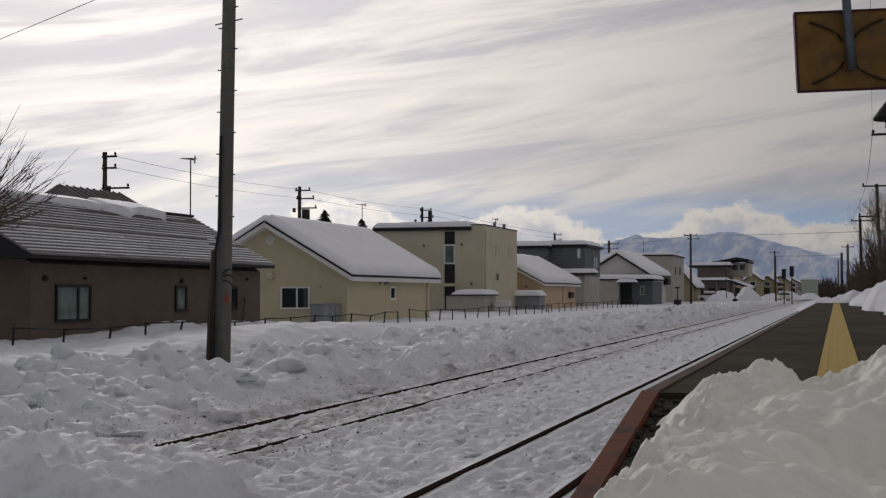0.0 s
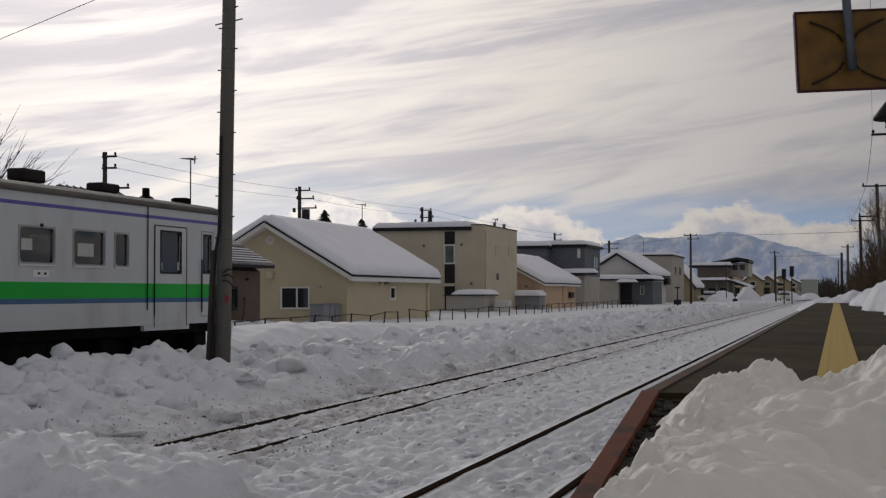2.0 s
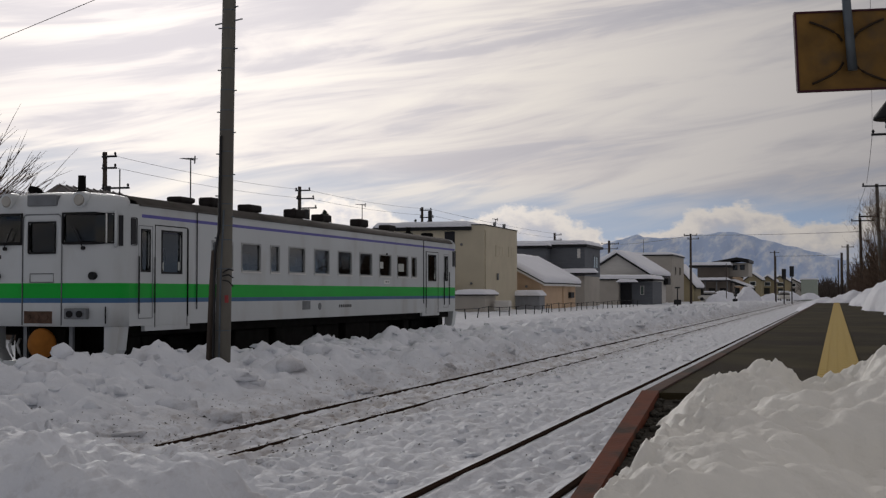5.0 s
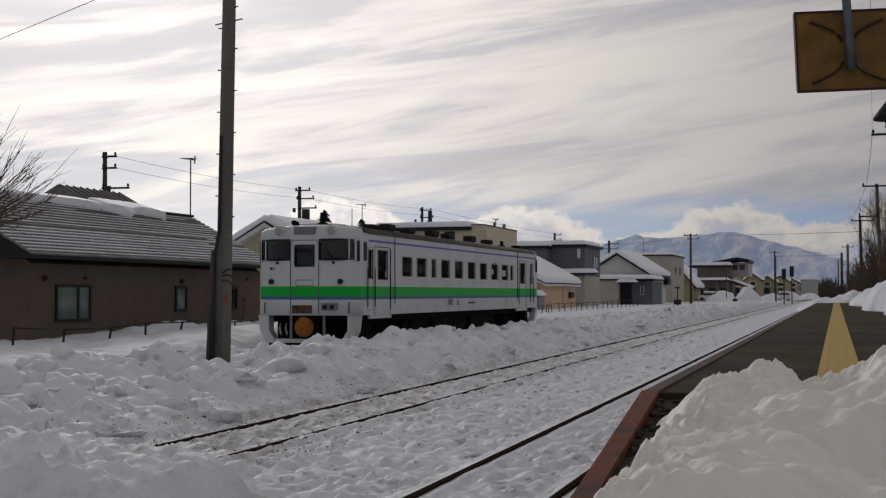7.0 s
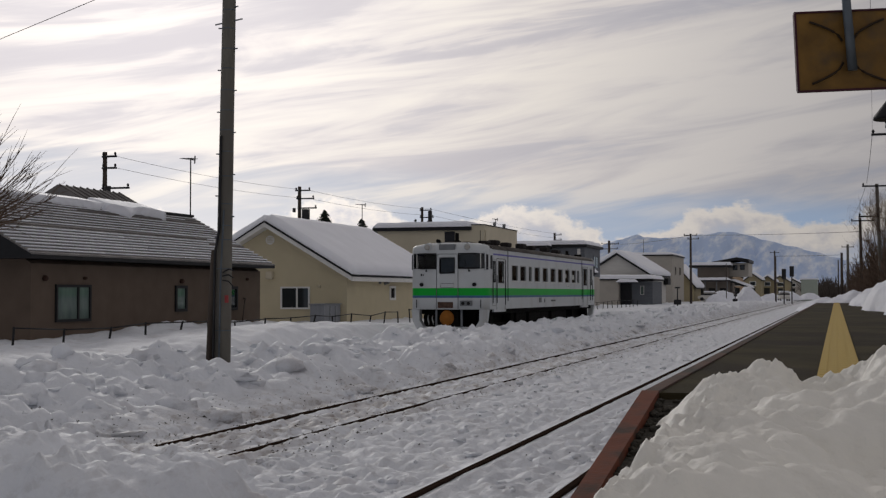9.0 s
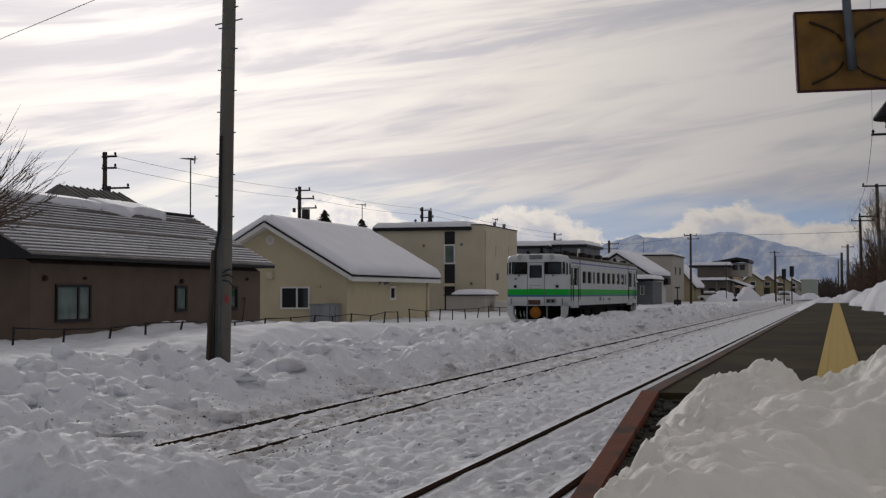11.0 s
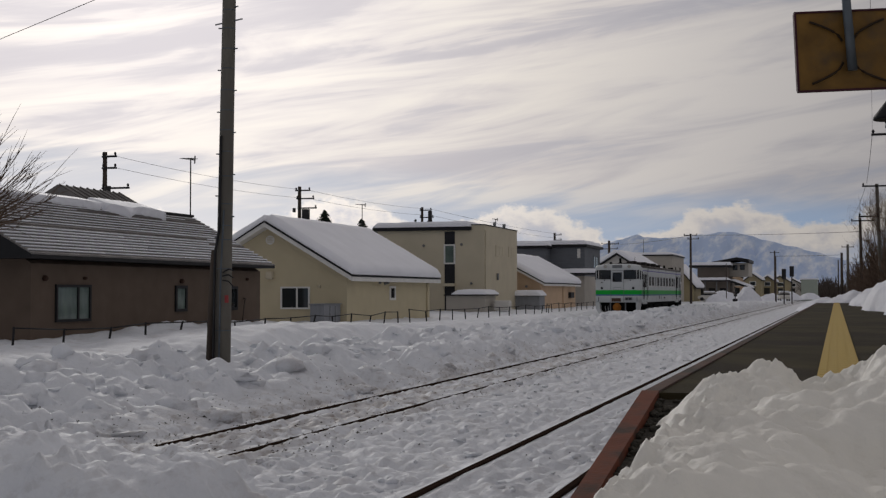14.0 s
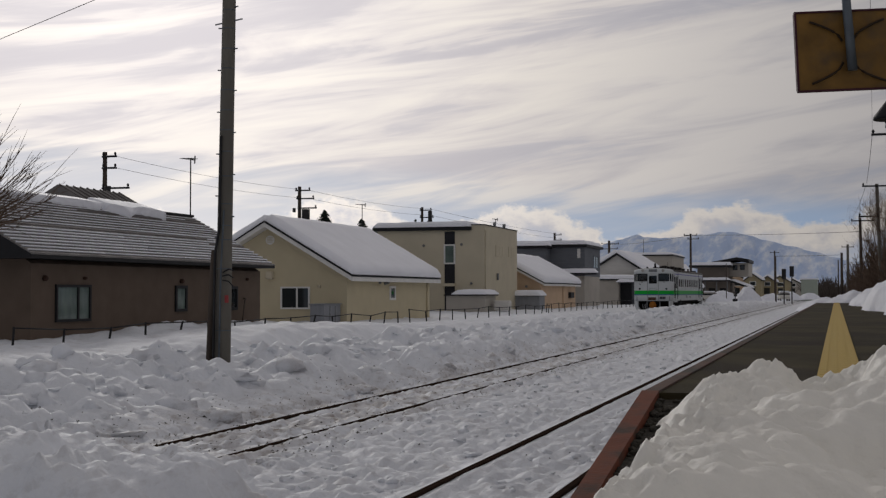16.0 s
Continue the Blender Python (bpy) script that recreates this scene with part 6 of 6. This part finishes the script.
            part("window_surround", fillets(P, [(sx * 0.42, 0.06, sx * 0.50, 0.072), (sx * 1.32, 0.28, sx * 1.25, 0.252)], 2.67, 3.19, 0.085), M["car_white"], end)
            # corner window strips
            poly = [(sx * x, P(0, y, 0)[1]) for x, y in ((1.368, 0.327), (1.416, 0.385), (1.436, 0.372), (1.386, 0.312))]
            part("corner_window", prism(bmesh.new(), poly, "z", 2.62, 3.16), M["dark_panel"], end)
            part("corner_window", slab(min(sx * 1.44, sx * 1.456), max(sx * 1.44, sx * 1.456), 0.60, 0.80, 2.64, 3.14, 0.03), M["dark_panel"], end)
            part("tail_lamp", tube(bmesh.new(), [P(sx * 0.98, 0.17, 2.09), P(sx * 0.98, 0.08, 2.09)], 0.07, 16), M["rubber"], end, "round dark tail lamp")
            hl = part("headlamp", tube(bmesh.new(), [P(sx * 0.72, 0.30, 3.46), P(sx * 0.74, 0.04, 3.43)], 0.135, 16), M["car_white"], end, "round headlamp in a white hood")
            part("lens", tube(bmesh.new(), [P(sx * 0.74, 0.05, 3.43), P(sx * 0.74, 0.015, 3.43)], [0.112, 0.085], 16), M["headlamp_glass"], hl)
            part("grab_rail", tube(bmesh.new(), [P(sx * 1.2, 0.19, 1.55), P(sx * 1.2, 0.19, 1.25)], 0.015, 6), M["rubber"], end)
            # lower front valance with its leg
            leg = [(sx * x, z) for x, z in ((1.42, 1.197), (1.12, 1.197), (1.12, 0.80), (0.98, 0.585), (0.98, 0.47), (1.20, 0.47), (1.37, 0.78))]
            part("valance_leg", prism(bmesh.new(), leg, "y", *sorted((P(0, 0.28, 0)[1], P(0, 0.60, 0)[1]))), M["car_white"], end, "tapered white skirt leg")
            part("valance_strut", slab(sx * 0.47 - 0.035, sx * 0.47 + 0.035, 0.25, 0.32, 0.58, 1.197), M["grey_metal"], end)
        part("window_surround", fillets(P, [(-0.27, 0.05, -0.20, 0.05), (0.27, 0.05, 0.20, 0.05)], 2.50, 3.04, 0.075), M["car_white"], end)
        g = part("gangway_pane", slab(-0.27, 0.27, 0.075, 0.085, 2.50, 3.04), M["car_glass"], end)
        g.visible_shadow = False
        loop = [(-0.27, 2.50), (0.27, 2.50), (0.27, 3.04), (-0.27, 3.04), (-0.27, 2.50)]
        part("seal", tube(bmesh.new(), [P(x, 0.045, z) for x, z in loop], 0.024, 6), M["rubber"], g)
        loop = [(-0.40, 1.22), (-0.40, 3.12), (-0.33, 3.18), (0.33, 3.18), (0.40, 3.12), (0.40, 1.22)]
        part("gangway_seam", tube(bmesh.new(), [P(x, 0.052, z) for x, z in loop], 0.012, 5), M["grey_metal"], end)
        loop = [(-0.24, 1.98), (0.24, 1.98), (0.24, 2.13), (-0.24, 2.13), (-0.24, 1.98)]
        part("gangway_plate", tube(bmesh.new(), [P(x, 0.048, z) for x, z in loop], 0.01, 5), M["grey_metal"], end)
        part("destination_box", slab(-0.30, 0.30, 0.02, 0.3, 3.33, 3.53, 0.02), M["grey_metal"], end, "blank grey destination box")
        part("jumper_box", slab(0.48, 0.92, 0.0, 0.12, 1.33, 1.52, 0.015), M["grey_metal"], end)
        for xx in (0.60, 0.80):
            part("jumper_socket", tube(bmesh.new(), [P(xx, 0.02, 1.42), P(xx, -0.03, 1.42)], 0.06, 12), M["rubber"], end)
        for xx in (-0.26, -0.08, 0.10):
            part("hose_socket", tube(bmesh.new(), [P(xx, 0.07, 1.36), P(xx, 0.02, 1.36)], 0.045, 10), M["rusty"], end)
        part("valance_bar", slab(-0.977, 0.977, 0.30, 0.40, 0.47, 0.58, 0.02), M["car_white"], end)
        part("rust_plate", slab(-0.36, 0.22, 0.045, 0.07, 1.25, 1.47, 0.01), M["rusty"], end, "rust-streaked socket plate")
        for k in range(2):
            xx = -0.80 + 0.17 * k
            part("brake_hose", tube(bmesh.new(), [P(xx, 0.34, 0.98), P(xx + 0.02, 0.22, 0.86), P(xx + 0.05, 0.24, 0.72), P(xx + 0.03, 0.32, 0.66)], 0.024, 8), M["pale_frame"], end, "pale brake hose")
        part("coupler_mount", slab(-0.35, 0.35, 0.25, 0.8, 0.6, 1.19, 0.04), M["under"], end)
        bm = bmesh.new()
        bmesh.ops.create_uvsphere(bm, u_segments=20, v_segments=12, radius=0.26)
        for v in bm.verts:
            q = v.co.copy()
            v.co = Vector(P(q.x * 1.0 - 0.03, 0.12 + q.y * 0.8, 0.90 + q.z * 1.05)) + Vector((0.02, 0.02, 0.02)) * fbm(q.x, q.y, q.z * 3, 3.0, 2)
        part("coupler_cover", bm, M["orange_cover"], end, "rounded orange canvas coupler cover", smooth=True)
        part("snow_plough", prism(bmesh.new(), [(-1.25, 0.22), (1.25, 0.22), (1.15, 0.46), (-1.15, 0.46)], "y", *sorted((P(0, 0.35, 0)[1], P(0, 0.55, 0)[1]))), M["under"], end, "black snow plough blade")
        for k in range(4):
            part("letter_bar", slab(-1.02 + 0.09 * k, -0.96 + 0.09 * k, 0.135, 0.142, 2.40, 2.47), M["rubber"], end)
    # interior
    part("interior_floor", bx(-1.38, 1.38, 0.7, L_CAR - 0.7, 1.22, 1.28), M["car_inside"], body)
    for y in (1.62, L_CAR - 1.66):
        part("bulkhead", bx(-1.38, 1.38, y, y + 0.04, 1.28, 3.36), M["car_inside"], body)
    for k in range(9):
        y = 4.0 + k * 1.55
        for sx in (-1, 1):
            part("seat_back", bx(*sorted((sx * 0.42, sx * 1.34)), y - 0.06, y + 0.08, 1.65, 2.42, bevel=0.03), M["seat_blue"], body)
    # roof gear
    for y, top in ROOF_VENTS:
        bm = box(bmesh.new(), -0.18, 0.18, y - 0.33, y + 0.33, 3.72, top, bevel=0.045)
        box(bm, -0.13, 0.13, y - 0.25, y + 0.25, 3.60, 3.722)
        part("roof_vent", bm, M["vent_grey"], roof, "dark hooded roof ventilator")
    for x, y, z in ((0.0, 1.30, 0.38), (0.35, 19.3, 0.27)):
        part("exhaust", tube(bmesh.new(), [(x, y, 3.52), (x, y, 3.68), (x, y, 3.72), (x, y, 3.6 + z)], [0.17, 0.15, 0.075, 0.07], 12), M["under"], roof)
    for x, y in ((0.0, 2.6), (0.75, 20.0)):
        part("horn_box", tube(bmesh.new(), [(x, y, 3.52), (x, y, 3.60), (x, y, 3.69), (x, y, 3.71)], [0.14, 0.20, 0.20, 0.15], 14), M["under"], roof)
    part("whistle", tube(bmesh.new(), [(-0.45, 0.75, 3.58), (-0.45, 0.6, 3.66), (-0.45, 0.36, 3.66)], [0.04, 0.05, 0.07], 10), M["under"], roof)
    part("aerial", tube(bmesh.new(), [(0.95, 1.05, 3.5), (0.95, 1.05, 4.05)], 0.012, 5), M["under"], roof)
    # underframe
    under = part("underframe", bx(-1.30, 1.30, 0.8, L_CAR - 0.8, 1.02, 1.196), M["under"], car, "sooty black underframe")
    part("centre_sill", bx(-0.8, 0.8, 0.9, L_CAR - 0.9, 0.30, 1.016), M["under"], under)
    for sx in (-1, 1):
        for q in (0.95, 1.5, 4.6, L_CAR - 1.5, L_CAR - 4.9):
            part("hanger_box", bx(*sorted((sx * 0.85, sx * 1.18)), q, q + 0.5, 0.55, 1.015, bevel=0.03), M["under"], under)
    for y0, y1, x0, x1, z0 in ((5.2, 6.9, -1.25, 1.25, 0.42), (7.2, 9.4, -1.28, 1.28, 0.34), (9.7, 11.2, -1.22, 1.22, 0.45), (11.5, 13.3, -1.28, 1.28, 0.38), (13.5, 15.0, -1.2, 1.2, 0.5)):
        part("equipment_box", bx(x0, x1, y0, y1, z0, 1.017, bevel=0.04), M["under"], under)
    wheels = []
    for yc in (3.2, L_CAR - 3.2):
        bg = part("bogie", bx(-0.95, 0.95, yc - 0.3, yc + 0.3, 0.45, 0.95, bevel=0.04), M["under"], car)
        for sx in (-1, 1):
            part("bogie_frame", bx(*sorted((sx * 0.88, sx * 1.04)), yc - 1.55, yc + 1.55, 0.45, 0.68, bevel=0.03), M["under"], bg)
            for dy in (-1.05, 1.05):
                part("axle_box", bx(*sorted((sx * 0.98, sx * 1.16)), yc + dy - 0.16, yc + dy + 0.16, 0.28, 0.62, bevel=0.03), M["under"], bg)
        for dy in (-1.05, 1.05):
            bm = bmesh.new()
            tube(bm, [(-0.9, 0, 0), (0.9, 0, 0)], 0.07, 12)
            for sx in (-1, 1):
                tube(bm, [(sx * 0.50, 0, 0), (sx * 0.525, 0, 0), (sx * 0.53, 0, 0), (sx * 0.63, 0, 0)], [0.455, 0.455, 0.43, 0.425], 32)
                for a in range(4):
                    box(bm, *sorted((sx * 0.628, sx * 0.64)), -0.3 + a * 0.16, -0.2 + a * 0.16, -0.05, 0.05)
            w = part("wheelset", bm, M["under"], car)
            wheels.append((w, yc + dy))
    return car, wheels


M["bright_plate"] = mat("white_plate", (0.78, 0.78, 0.76), 0.5, var=0.04)
M["notice"] = mat("paper_notice", (0.50, 0.52, 0.49), 0.7, var=0.1, scale=6)
M["pale_frame"] = mat("pale_window_frame", (0.36, 0.37, 0.37), 0.5, 0.2, var=0.1)
M["vent_grey"] = mat("sooty_vent", (0.028, 0.024, 0.023), 0.85, var=0.3, scale=6)
M["headlamp_glass"] = mat("headlamp_glass", (0.42, 0.40, 0.36), 0.15, 0.2, var=0.1)
ROOF_VENTS = [(5.11, 3.84), (6.54, 3.92), (8.49, 3.89), (11.14, 3.94), (12.96, 3.91), (15.84, 3.94), (18.3, 3.89)]
railcar, wheelsets = build_car()


def car_pose(s):
    return pose(X_T + math.sin(PHI) * (s - 30), 30 + (s - 30) * math.cos(PHI), T_RAIL, rz=-math.degrees(PHI))


# seconds, metres of the trailing end along the far track
CAR_S = [(0.0, -5.6), (0.5, -3.33), (1.0, -1.03), (1.5, 1.36), (2.5, 6.45), (3.5, 11.70), (4.2, 15.55), (5.2, 21.3), (6.5, 28.85), (7.0, 31.9), (7.5, 35.15), (8.5, 41.5), (9.2, 46.1), (10.2, 52.9), (11.5, 62.4), (12.5, 69.8), (13.5, 77.2), (14.5, 84.75), (15.2, 90.1), (16.0, 96.6)]


def car_at(t):
    for (t0, s0), (t1, s1) in zip(CAR_S, CAR_S[1:]):
        if t <= t1:
            return s0 + (s1 - s0) * (t - t0) / (t1 - t0)
    return CAR_S[-1][1]


def motions():
    walk(railcar, [(t, car_pose(s)) for t, s in CAR_S])
    for w, y in wheelsets:
        walk(w, [(k / 15, pose(0, y, 0.43) @ Matrix.Rotation(-car_at(k / 15) / 0.43, 4, "X")) for k in range(241)])


motions()
